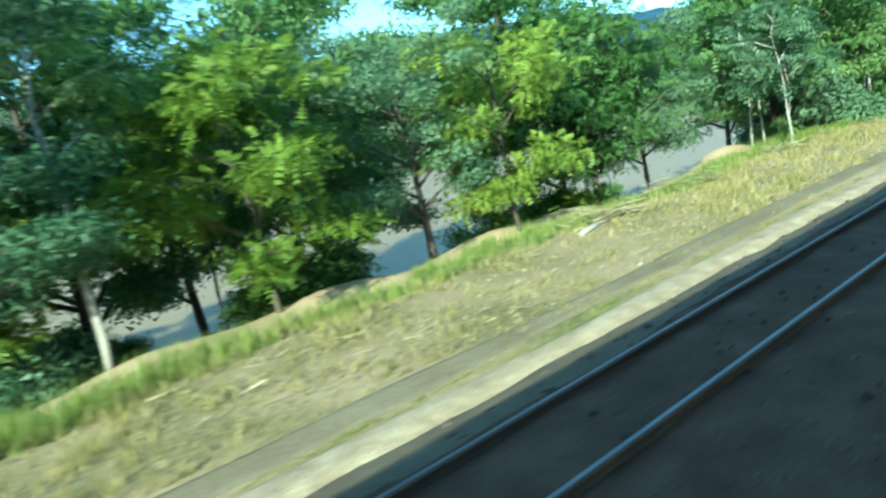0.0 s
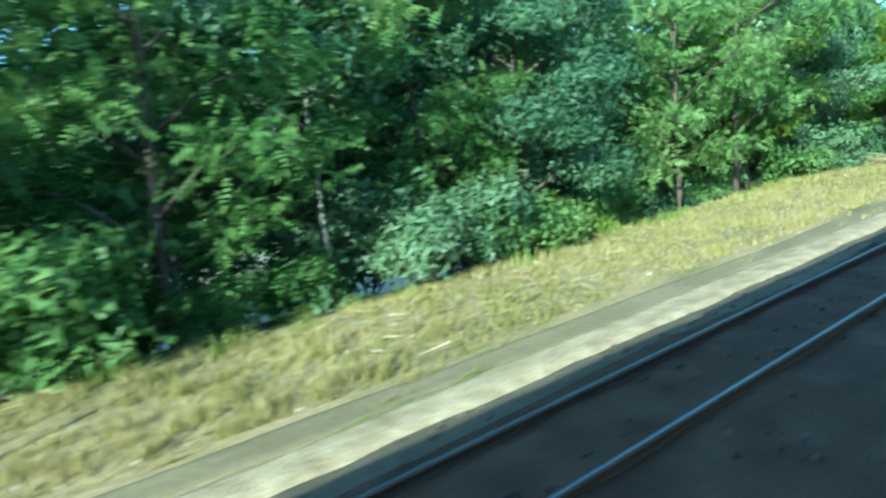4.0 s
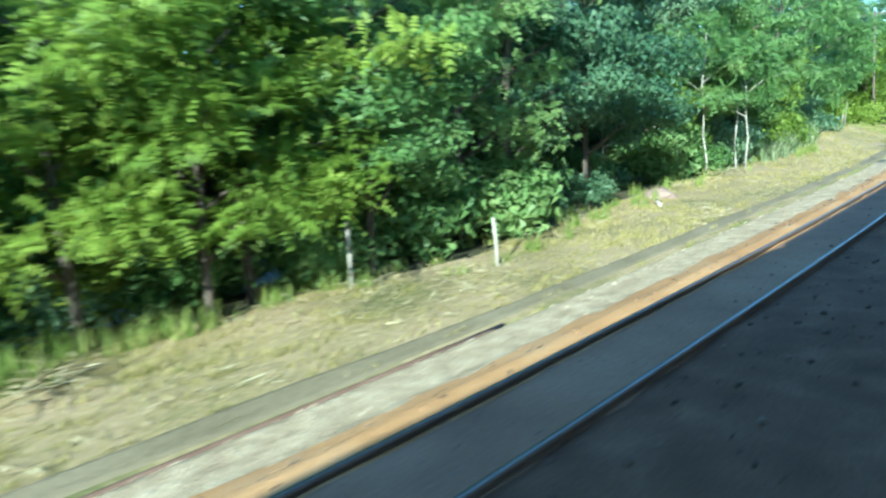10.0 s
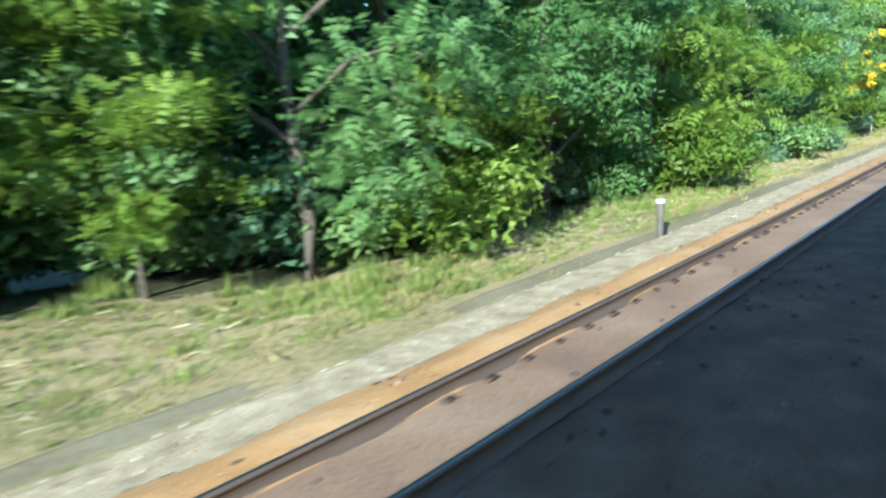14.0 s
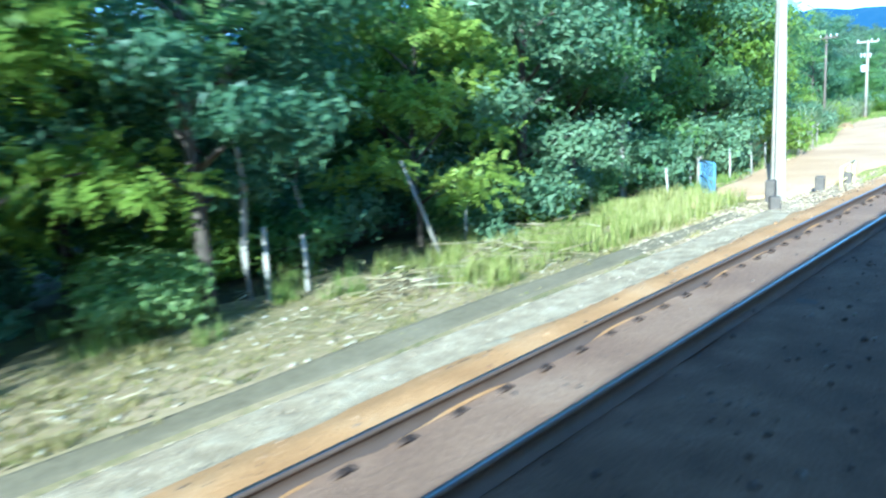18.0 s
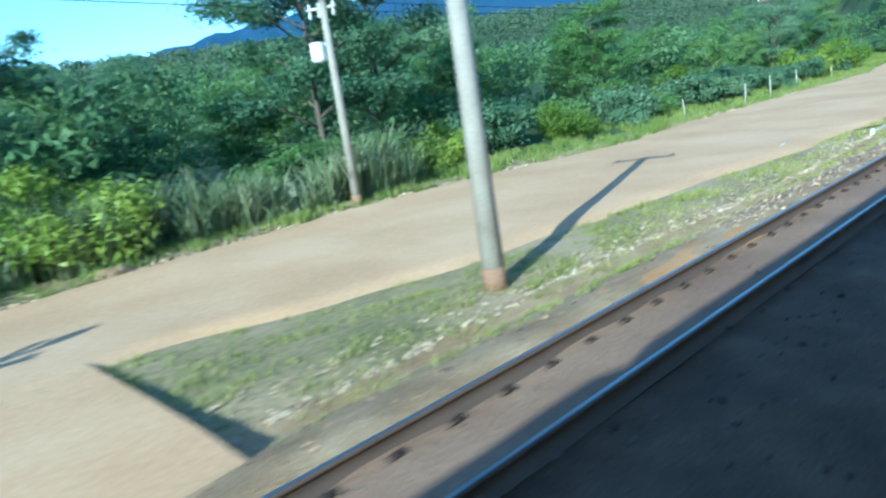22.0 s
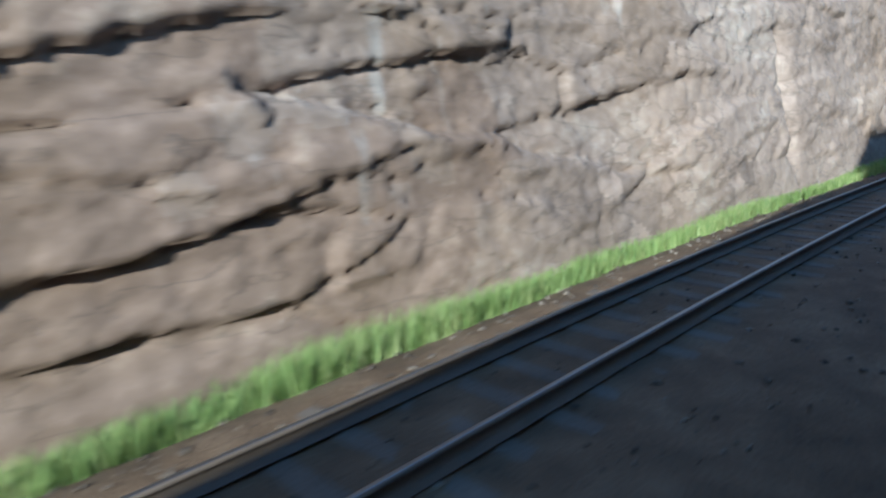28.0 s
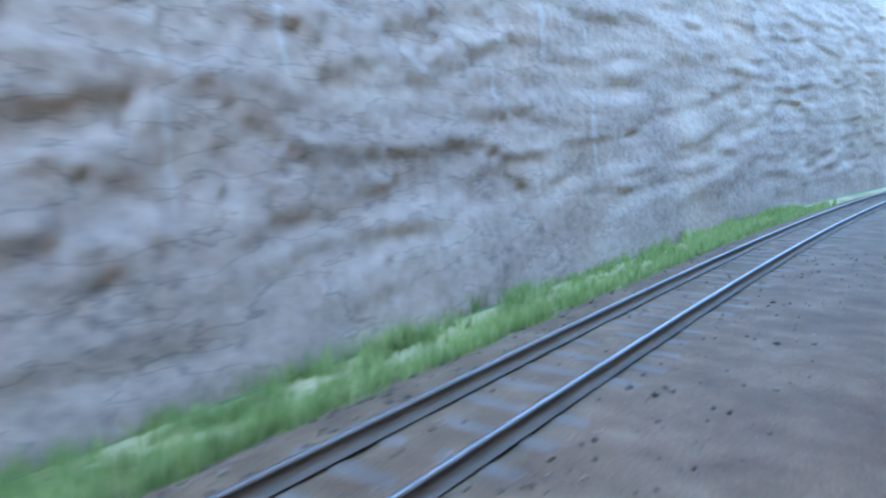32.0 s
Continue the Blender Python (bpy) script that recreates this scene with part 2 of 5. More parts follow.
M_LEAF_DARK = material("dark_leaf", [(0.07, 0.14, 0.065), (0.14, 0.23, 0.11), (0.25, 0.34, 0.175)], 0.35, 1.6, rough=0.45, bump=0, island=0.22, per_object=0.3, through_light=0.5)
M_LEAF_FAR = material("far_leaf", [(0.05, 0.085, 0.04), (0.095, 0.14, 0.07), (0.16, 0.20, 0.11)], 0.02, 0.18, rough=0.7, bump=0, island=0.15, through_light=0.3)
M_LEAF_WOOD = material("thicket_leaf", [(0.06, 0.12, 0.04), (0.12, 0.20, 0.07), (0.22, 0.30, 0.11)], 0.15, 0.6, rough=0.6, bump=0, island=0.2, through_light=0.4)
M_GRASS = material("dry_grass", [(0.16, 0.17, 0.035), (0.33, 0.27, 0.085), (0.48, 0.385, 0.185)], 0.25, 3.0, rough=0.7, bump=0, island=0.5, through_light=0.3)
M_GRASS_GREEN = material("green_grass", [(0.12, 0.18, 0.03), (0.22, 0.28, 0.05), (0.36, 0.36, 0.11)], 0.25, 3.0, rough=0.7, bump=0, island=0.45, through_light=0.35)
M_GRASS_ROCK = material("yellowing_grass", [(0.17, 0.21, 0.035), (0.31, 0.32, 0.075), (0.48, 0.43, 0.17)], 0.25, 3.0, rough=0.7, bump=0, island=0.5, through_light=0.35)
M_GRASS_COOL = material("cool_green_grass", [(0.12, 0.165, 0.04), (0.215, 0.265, 0.075), (0.36, 0.37, 0.145)], 0.25, 3.0, rough=0.7, bump=0, island=0.45, through_light=0.35)
M_CANE = material("cane_grass", [(0.13, 0.18, 0.07), (0.23, 0.28, 0.13), (0.38, 0.39, 0.22)], 0.25, 3.0, rough=0.6, bump=0, island=0.5, through_light=0.35)
# blue of the distance haze is put into the ridge's base colour
M_HAZE_MOUNTAIN = material("haze_blue_mountain", [(0.022, 0.05, 0.085), (0.03, 0.066, 0.115), (0.042, 0.08, 0.125)], 0.004, 0.03, rough=0.95, bump=0, spec=0.0)
M_COACH = material("coach_paint", [(0.34, 0.36, 0.38), (0.42, 0.44, 0.46)], 0.4, 10.0, rough=0.4, bump=0.02)
M_GLASS_DARK = material("tinted_pane", [(0.02, 0.025, 0.03), (0.03, 0.035, 0.04)], 1.0, 10.0, rough=0.1, bump=0, spec=0.5)
M_WATER = material("muddy_water", [(0.27, 0.195, 0.10), (0.35, 0.26, 0.145)], 0.05, 0.8, rough=0.5, bump=0.4, spec=0.12)


# ---- mesh helpers ----
def mesh_of(name, verts, faces, mats, index=None, smooth=False):
    """A mesh from arrays; faces is an array of triangles or quads, or a list of tuples."""
    me = bpy.data.meshes.new(name)
    verts = np.asarray(verts, np.float32).reshape(-1, 3)
    if isinstance(faces, np.ndarray):
        k = faces.shape[1]
        me.vertices.add(len(verts))
        me.vertices.foreach_set("co", verts.ravel())
        me.loops.add(faces.size)
        me.loops.foreach_set("vertex_index", faces.astype(np.int32).ravel())
        me.polygons.add(len(faces))
        me.polygons.foreach_set("loop_start", np.arange(0, faces.size, k, dtype=np.int32))
        me.polygons.foreach_set("loop_total", np.full(len(faces), k, np.int32))
    else:
        me.from_pydata(verts.tolist(), [], faces)
    for m in mats if isinstance(mats, (list, tuple)) else [mats]:
        me.materials.append(m)
    if index is not None:
        me.polygons.foreach_set("material_index", np.asarray(index, np.int32))
    if smooth:
        me.polygons.foreach_set("use_smooth", np.ones(len(me.polygons), bool))
    me.update(calc_edges=True)
    me.validate()
    return me


def part(name, bm, mat, parent, label=""):
    """Link a bmesh (or a mesh) as one part under a thing or a part."""
    if isinstance(bm, bmesh.types.BMesh):
        me = bpy.data.meshes.new(name)
        bm.to_mesh(me)
        bm.free()
        me.materials.append(mat)
    else:
        me = bm
    ob = new(name, me)
    ob.parent = parent
    if label:
        ob["label"] = label
    return ob


def box(bm, size, at, bevel=0.0, turn=None):
    """A bevelled box added to a bmesh."""
    r = bmesh.ops.create_cube(bm, size=1.0)
    m = Matrix.Translation(at) @ (turn or Matrix.Identity(4)) @ Matrix.Diagonal((*size, 1))
    bmesh.ops.transform(bm, matrix=m, verts=r["verts"])
    if bevel:
        edges = list({e for v in r["verts"] for e in v.link_edges})
        bmesh.ops.bevel(bm, geom=edges, offset=bevel, segments=1, affect="EDGES", profile=0.5)
    return bm


def boxed(size, at, bevel=0.0, turn=None):
    return box(bmesh.new(), size, at, bevel, turn)


def tube(bm, points, radii, sides=8, cap=True):
    """A tapered tube through points, added to a bmesh."""
    pts = [Vector(p) for p in points]
    rings = []
    for i, p in enumerate(pts):
        way = (pts[min(i + 1, len(pts) - 1)] - pts[max(i - 1, 0)]).normalized()
        q = way.to_track_quat("Z", "Y")
        rings.append([bm.verts.new(p + q @ Vector((math.cos(a) * radii[i], math.sin(a) * radii[i], 0))) for a in (2 * math.pi * j / sides for j in range(sides))])
    for a, b in zip(rings, rings[1:]):
        for j in range(sides):
            f = bm.faces.new((a[j], a[(j + 1) % sides], b[(j + 1) % sides], b[j]))
            f.smooth = True
    if cap:
        bm.faces.new(rings[0][::-1])
        bm.faces.new(rings[-1])
    return bm


def tubed(points, radii, sides=8):
    return tube(bmesh.new(), points, radii, sides)


def strip(name, s_list, d_list, height, mat, label, smooth=True):
    """A piece of the setting laid out over the plan as a grid."""
    ss, dd = np.meshgrid(np.asarray(s_list, float), np.asarray(d_list, float), indexing="ij")
    v = place(ss, dd, height(ss, dd)).reshape(-1, 3)
    a, b = ss.shape
    i = (np.arange(a - 1)[:, None] * b + np.arange(b - 1)[None, :]).ravel()
    f = np.stack([i, i + b, i + b + 1, i + 1], 1)
    ob = new(name, mesh_of(name, v, f, mat, smooth=smooth))
    return tagged(ob, label, name.split("_")[0], kind="structure")


def wave(s, d, size, seed=0.0):
    """A cheap smooth ripple over the plan, between -1 and 1."""
    return (np.sin(s / size + 1.7 * np.sin(d / size * 0.8 + seed) + seed) + np.sin(d / size * 1.3 - s / size * 0.6 + 2.1 * seed)
            + np.sin(s / size * 2.3 + d / size * 1.9 + seed * 3.3) * 0.6) / 2.6


def smooth_step(a, b, x):
    t = np.clip((x - a) / (b - a), 0, 1)
    return t * t * (3 - 2 * t)


# ---- the lie of the land ----
RIVER = ([-400, -30, -14, -7, -5.4, 5.4, 6.5, 9.5, 12.0, 26, 31, 118, 126, 160, 300, 500, 1500], [-3, -2, -1.2, -0.75, -0.62, -0.62, -0.42, -0.32, -0.7, -4.3, -6.0, -6.0, -3.8, 5.0, 38, 70, 110])
WOOD = ([-400, -30, -14, -7, -5.4, 5.4, 6.5, 9.5, 12.0, 18, 40, 80, 200, 390, 1500], [-3, -2, -1.2, -0.75, -0.62, -0.62, -0.42, -0.25, -0.3, -1.5, -1.2, 2, 20, 58, 105])
ROADSIDE = ([-400, -30, -14, -7, -5.4, 5.4, 6.5, 16.8, 18, 32, 60, 100, 200, 400, 700, 1500], [-3, -2, -1.2, -0.75, -0.62, -0.62, -0.48, -0.42, -0.3, 0.5, 2.4, 6.6, 21, 48, 78, 105])


def rock_top(s):
    return np.interp(s, [410, 421.5, 424, 426, 427.5, 430.5, 436, 445, 456, 470, 490, 600], [-0.5, -0.4, 0.6, 1.6, 2.3, 3.5, 4.6, 6.0, 7.8, 9.3, 12.5, 13.5])


def rock_foot(s):
    return np.interp(s, [424.6, 426.2, 431, 440, 458, 470, 480, 495, 515, 600], [7.3, 6.4, 5.85, 5.7, 5.55, 5.65, 6.25, 6.4, 6.5, 6.8])


def road_near(s):
    return np.interp(s, [313, 315, 317, 332, 338, 343, 346.5, 348.6, 349.4, 350.4, 355.2, 356.5, 359, 362, 365, 379, 391, 400, 409, 422, 437, 448], [7.7, 7.0, 6.1, 5.7, 6.6, 8.8, 9.4, 8.8, 7.4, 5.2, 5.2, 8.4, 9.0, 8.5, 7.8, 6.7, 5.8, 6.8, 8.2, 11.0, 15.4, 20])


def road_far(s):
    return np.interp(s, [313, 315, 317, 321, 331, 337, 350, 362, 372, 380, 387, 403, 415, 423, 437, 448], [7.9, 8.2, 8.6, 9.1, 10.4, 11.0, 14.0, 16.1, 16.3, 15.0, 15.8, 16.0, 16.4, 18.0, 19.5, 23])


def ground_height(s, d):
    s, d = np.asarray(s, float), np.asarray(d, float)
    a, b, c = (np.interp(d, *p) for p in (RIVER, WOOD, ROADSIDE))
    z = a + (b - a) * smooth_step(165, 195, s)
    z = z + (c - z) * smooth_step(300, 316, s)
    z = z + 0.8 * np.exp(-((s - 222) / 14.0) ** 2) * smooth_step(6.8, 10.2, d) * smooth_step(18, 11.5, d)
    z = z + 0.42 * np.exp(-((s - 350.5) / 6.0) ** 2) * smooth_step(4.9, 5.8, d) * smooth_step(14, 8, d)
    off = smooth_step(6.2, 8.5, np.abs(d - 0.5))
    on_road = (d > road_near(s) - 1) & (d < road_far(s) + 1) & (s > 308) & (s < 448)
    z = z + off * (0.06 * wave(s, d, 0.9, 1.0) + 0.10 * wave(s, d, 3.1, 2.0)) * np.where(on_road, 0.25, 1.0)
    z = z + smooth_step(60, 200, d) * 4.0 * wave(s, d, 60.0, 4.0) + smooth_step(150, 400, d) * 9.0 * wave(s, d, 130.0, 1.0)
    z = np.where(d > 45, z * (1 - 0.12 * smooth_step(45, 120, d) * smooth_step(290, 330, s)), z)
    z = z + 10 * np.exp(-(((s - 520) / 150.0) ** 2 + ((d - 430) / 140.0) ** 2))
    # the rocky spur that the line cuts through
    slope = smooth_step(6.4, 9.4, d)
    brow = smooth_step(0.3, 1.7, d - rock_foot(s) - 0.16 * rock_top(s))
    spur = (slope + (brow - slope) * smooth_step(424.5, 427.5, s)) * smooth_step(0.5, -3.5, d - road_near(s) - np.clip(s - 445, 0, 60) * 0.8)
    z = z + np.where(s > 410, spur, 0) * np.maximum(rock_top(s) - z, 0)
    right = smooth_step(437.2, 438.1, s) * smooth_step(-5.8, -9.4, d)
    return z + right * (np.interp(s, [437, 446, 456, 466, 480, 499, 700], [15.6, 15.6, 16.2, 17.9, 22.4, 26.2, 27.4]) + 0.3 * wave(s, d, 2.0, 3.0))


def surface_height(s, d):
    """The ground or the ballast, whichever lies higher."""
    return np.maximum(ground_height(s, d), np.where(np.abs(d) < 5.65, bed_height(s, d), -9))


def bed_height(s, d):
    z = np.interp(d, [-5.6, -4.9, -3.8, 4.35, 4.7, 5.4, 5.65], [-0.8, -0.55, -0.175, -0.175, -0.27, -0.52, -0.72])
    z = z - 0.025 * smooth_step(426, 438, s) * smooth_step(2.2, 2.5, d) * smooth_step(4.3, 4.1, d)
    z = z + 0.07 * smooth_step(238, 222, s) * smooth_step(4.4, 4.15, d) * smooth_step(0.2, 0.6, d)
    return z + 0.018 * wave(s, d, 0.31, 0.5) + 0.014 * wave(s, d, 0.13, 2.5)


# ---- ground, water, road, rock ----
def even(a, b, step):
    return np.linspace(a, b, max(2, int(round((b - a) / step)) + 1))


# the foot of the wood along the line
EDGE_S = [-20, 28, 38, 43, 56, 67, 75, 107, 115, 122, 132, 140, 146, 154, 161, 168, 179, 184, 195, 210, 217, 226, 231, 238, 242, 247, 281, 287, 291, 305, 316, 321, 331, 337, 350, 362, 403, 415, 423, 440]
EDGE_D = [15.0, 15.0, 12.0, 10.6, 11.0, 10.0, 9.5, 11.4, 11.6, 10.4, 9.6, 9.8, 8.9, 9.7, 9.0, 9.8, 9.6, 8.8, 10.0, 9.2, 11.0, 10.7, 10.0, 9.6, 8.6, 8.0, 7.9, 7.4, 8.0, 9.0, 9.4, 9.9, 11.4, 12.2, 15.5, 17.6, 17.6, 18.0, 20, 24]
S_GROUND = np.concatenate([even(-160, -30, 13), even(-28, 530, 1.5), even(536, 960, 16)])
D_GROUND = np.concatenate([-np.geomspace(900, 20, 12), even(-18, -5, 1.6), [-3.5, 3.5], even(5.0, 16.5, 0.45), even(17.5, 40, 1.8), np.geomspace(43, 2200, 38)])
_ss, _dd = np.meshgrid(S_GROUND, D_GROUND, indexing="ij")
_v = place(_ss, _dd, ground_height(_ss, _dd)).reshape(-1, 3)
_a, _b = _ss.shape
_i = (np.arange(_a - 1)[:, None] * _b + np.arange(_b - 1)[None, :])
_f = np.stack([_i, _i + _b, _i + _b + 1, _i + 1], -1).reshape(-1, 4)
_sm, _dm = _ss[:-1, :-1] + 0.7, _dd[:-1, :-1] + 0.3
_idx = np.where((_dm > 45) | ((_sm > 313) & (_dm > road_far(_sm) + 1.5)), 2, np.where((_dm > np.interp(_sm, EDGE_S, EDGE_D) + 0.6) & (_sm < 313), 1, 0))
_idx = np.where((_dm > 20) & (_dm < 32) & (_sm < 80), 3, _idx)
_idx = np.where((_dm > 13.5) & (_dm < 22) & (_sm > 14) & (_sm < 54), 3, _idx)
_idx = np.where((_sm > 421) & (_dm > 6.2), 2, _idx)
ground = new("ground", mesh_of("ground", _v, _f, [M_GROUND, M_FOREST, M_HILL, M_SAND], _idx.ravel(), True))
tagged(ground, "dry grassy verge running into wooded hills", "ground", kind="structure")

sand = strip("sand_bank", even(13, 55, 0.4), even(11.9, 17.0, 0.25), lambda s, d: ground_height(s, d) - 0.12 + 0.75 * np.exp(-((d - 13.9) / 1.2) ** 2) * np.clip(0.75 + 0.5 * wave(s, d, 1.6, 3.0), 0, 1.2) * smooth_step(13, 16, s) * smooth_step(55, 51, s), M_SAND, "pale heaps of river sand along the bank")
tagged(sand, category="sand")
water = strip("water", even(-160, 215, 10), [24, 34, 60, 90, 130], lambda s, d: np.full_like(s, -4.75), M_WATER, "wide muddy brown river behind the trees")


bed = strip("track_bed", even(-60, 560, 0.5), np.concatenate([even(-5.6, 1.6, 0.6), even(1.9, 5.65, 0.15)]), bed_height, M_BALLAST, "stone ballast bed dusted with rust-red ore")
tagged(bed, category="ballast")

# ore dust lies between and beside the rails of the outer track
dust = strip("ore_dust_band", even(135, 408, 0.6), even(2.6, 3.9, 0.1), lambda s, d: bed_height(s, d) + 0.02 - 0.08 * (np.clip((2.86 + 0.1 * wave(s, d, 1.6, 6.0) - d) / 0.2, 0, 1) + np.clip((150 - s + 5 * wave(s, d, 3.0, 5.0)) / 8, 0, 1)), M_RUST, "brown ore dust between the rails of the outer track")
tagged(dust, category="ballast")
dust = strip("orange_dust_band", even(135, 412, 0.6), even(3.72, 5.1, 0.08), lambda s, d: bed_height(s, d) + 0.022 - 0.08 * (np.clip((d - np.interp(s, [140, 170, 300, 420], [4.55, 4.75, 4.7, 4.5]) - 0.16 * wave(s, d, 1.7, 1.0)) / 0.25, 0, 1) + np.clip((150 - s + 5 * wave(s, d, 3.0, 5.0)) / 8, 0, 1) + np.clip((s - 345 + 30 * wave(s, d, 2.1, 3.0)) / 40, 0, 1)), M_ORANGE, "orange ore dust and fine gravel outside the rail")
tagged(dust, category="ballast")
shoulder = strip("ballast_shoulder", even(-30, 346, 0.5), even(3.9, 5.9, 0.08), lambda s, d: np.maximum(surface_height(s, np.minimum(d, 5.6)), np.interp(d, [4.4, 4.65, 5.55, 5.75], [-0.3, -0.28, -0.33, -0.8])) + 0.02 - 0.09 * (np.clip((np.interp(s, [60, 110, 150, 330], [5.1, 4.9, 4.6, 4.6]) + 0.12 * wave(s, d, 1.3, 1.0) - d) / 0.25, 0, 1) + np.clip((d - np.interp(s, [70, 95, 165, 330], [5.42, 5.6, 5.6, 5.65]) - 0.12 * wave(s, d, 1.6, 4.0)) / 0.2, 0, 1) + 2.5 * np.clip((s - 314 + 3 * wave(s, d, 1.5, 2.0)) / 10, 0, 1)), M_SHOULDER, "pale clean stone shoulder of the ballast")
tagged(shoulder, category="ballast")
# same gravel as the shoulder, coloured darker where the train's shadow lies
bank = strip("ballast_bank", even(-30, 160, 0.5), even(3.95, 5.3, 0.09), lambda s, d: surface_height(s, d) + 0.012 - 0.09 * (np.clip((4.1 + 0.1 * wave(s, d, 1.1, 2.0) - d) / 0.2, 0, 1) + np.clip((s - 140) / 15, 0, 1)), M_SHADOWED_GRAVEL, "brown stony slope of the ballast below the rail, darkened for the train's shadow")
tagged(bank, category="ballast")

shoulder = strip("dusty_shoulder", even(340, 426, 0.5), even(3.86, 6.4, 0.1), lambda s, d: surface_height(s, d) + 0.022 - 0.09 * (np.clip((4.0 + 0.12 * wave(s, d, 1.3, 1.0) - d) / 0.25, 0, 1) + np.clip((d - 6.0 - 0.2 * wave(s, d, 1.6, 4.0)) / 0.2, 0, 1) + np.clip((np.abs(s - 383) - 40) / 2, 0, 1)), M_DUSTY, "dusty tan gravel between track and road")
tagged(shoulder, category="gravel")


def drain_mesh(s0, s1):
    """A shallow worn gutter with uneven edges, lying in the verge."""
    ss = even(s0, s1, 0.5)
    mid = 6.22 + 0.10 * np.sin(ss / 23.0) + 0.03 * np.sin(ss / 3.7)
    half = np.interp(ss, [150, 200, 275, 290], [0.25, 0.2, 0.2, 0.25]) + 0.06 * wave(ss, 0 * ss, 1.1, 2.0)
    us = np.linspace(-1, 1, 9)
    d = mid[:, None] + half[:, None] * us[None]
    z = np.maximum(ground_height(ss[:, None] + 0 * d, d), -0.62) + 0.045 - 0.10 * np.abs(us[None]) ** 6 - 0.03 * (1 - us[None] ** 2) - 0.07 * np.interp(ss, [185, 200, 270, 285], [0, 1, 1, 0])[:, None] * np.clip(wave(ss[:, None] + 0 * d, d, 1.9, 5.0) - 0.25, 0, 0.5)
    v = place(ss[:, None] + 0 * d, d, z)
    n, k = d.shape
    i = (np.arange(n - 1)[:, None] * k + np.arange(k - 1)[None, :]).ravel()
    return mesh_of("drain", v, np.stack([i, i + k, i + k + 1, i + 1], 1), M_DRAIN, smooth=True)


drain = tagged(new("drainage_channel", drain_mesh(-60, 313)), "shallow dirt-filled drainage gutter along the verge", "drain", kind="structure")

_rs = even(313, 439, 0.6)
_ru = np.linspace(0, 1, 26)
_s2, _u2 = np.meshgrid(_rs, _ru, indexing="ij")
_lo, _hi = road_near(_s2) + 0.22 * wave(_s2, 0 * _s2, 1.1, 1.0), road_far(_s2) + 0.18 * wave(_s2, 0 * _s2, 1.4, 4.0)
_d2 = _lo + (_hi - _lo) * _u2
_z2 = ground_height(_s2, _d2) + 0.10 - 0.13 * np.clip(np.abs(_u2 - 0.5) * 20 - 9, 0, 1) + 0.012 * wave(_s2, _d2, 0.5, 1.0)
_b = len(_ru)
_i = (np.arange(len(_rs) - 1)[:, None] * _b + np.arange(_b - 1)[None, :]).ravel()
road = new("road", mesh_of("road", place(_s2, _d2, _z2), np.stack([_i, _i + _b, _i + _b + 1, _i + 1], 1), M_ROAD, smooth=True))
tagged(road, "pale unpaved dirt road beside the railway", "road", kind="structure")


def rock_point(s, v):
    """The cut face: v runs from its foot (0) over its brow (1)."""
    foot = rock_foot(s)
    top = rock_top(s)
    z = -0.55 + (top + 0.75) * v
    d = foot + 0.16 * z + 3.2 * np.clip(v - 0.85, 0, 1)
    return d, z


def broken(s, h, wide, tall, seed):
    """Angular blocks over the face: each block's own offset and tilt, and the distance to the next block's edge."""
    rng = np.random.default_rng(seed)
    jit, lift, tilt = rng.random((64, 64, 2)), rng.uniform(-1, 1, (64, 64)), rng.uniform(-1, 1, (64, 64, 2))
    u, v = s / wide, h / tall
    iu, iv = np.floor(u).astype(int), np.floor(v).astype(int)
    first, second = np.full(u.shape, 9.0), np.full(u.shape, 9.0)
    value = np.zeros(u.shape)
    for a in (-1, 0, 1):
        for b in (-1, 0, 1):
            x, y = (iu + a) % 64, (iv + b) % 64
            pu, pv = iu + a + jit[x, y, 0], iv + b + jit[x, y, 1]
            far = np.hypot(u - pu, v - pv)
            near = far < first
            second = np.where(near, first, np.minimum(second, far))
            value = np.where(near, lift[x, y] + 0.6 * tilt[x, y, 0] * (u - pu) + 0.6 * tilt[x, y, 1] * (v - pv), value)
            first = np.where(near, far, first)
    return value, second - first


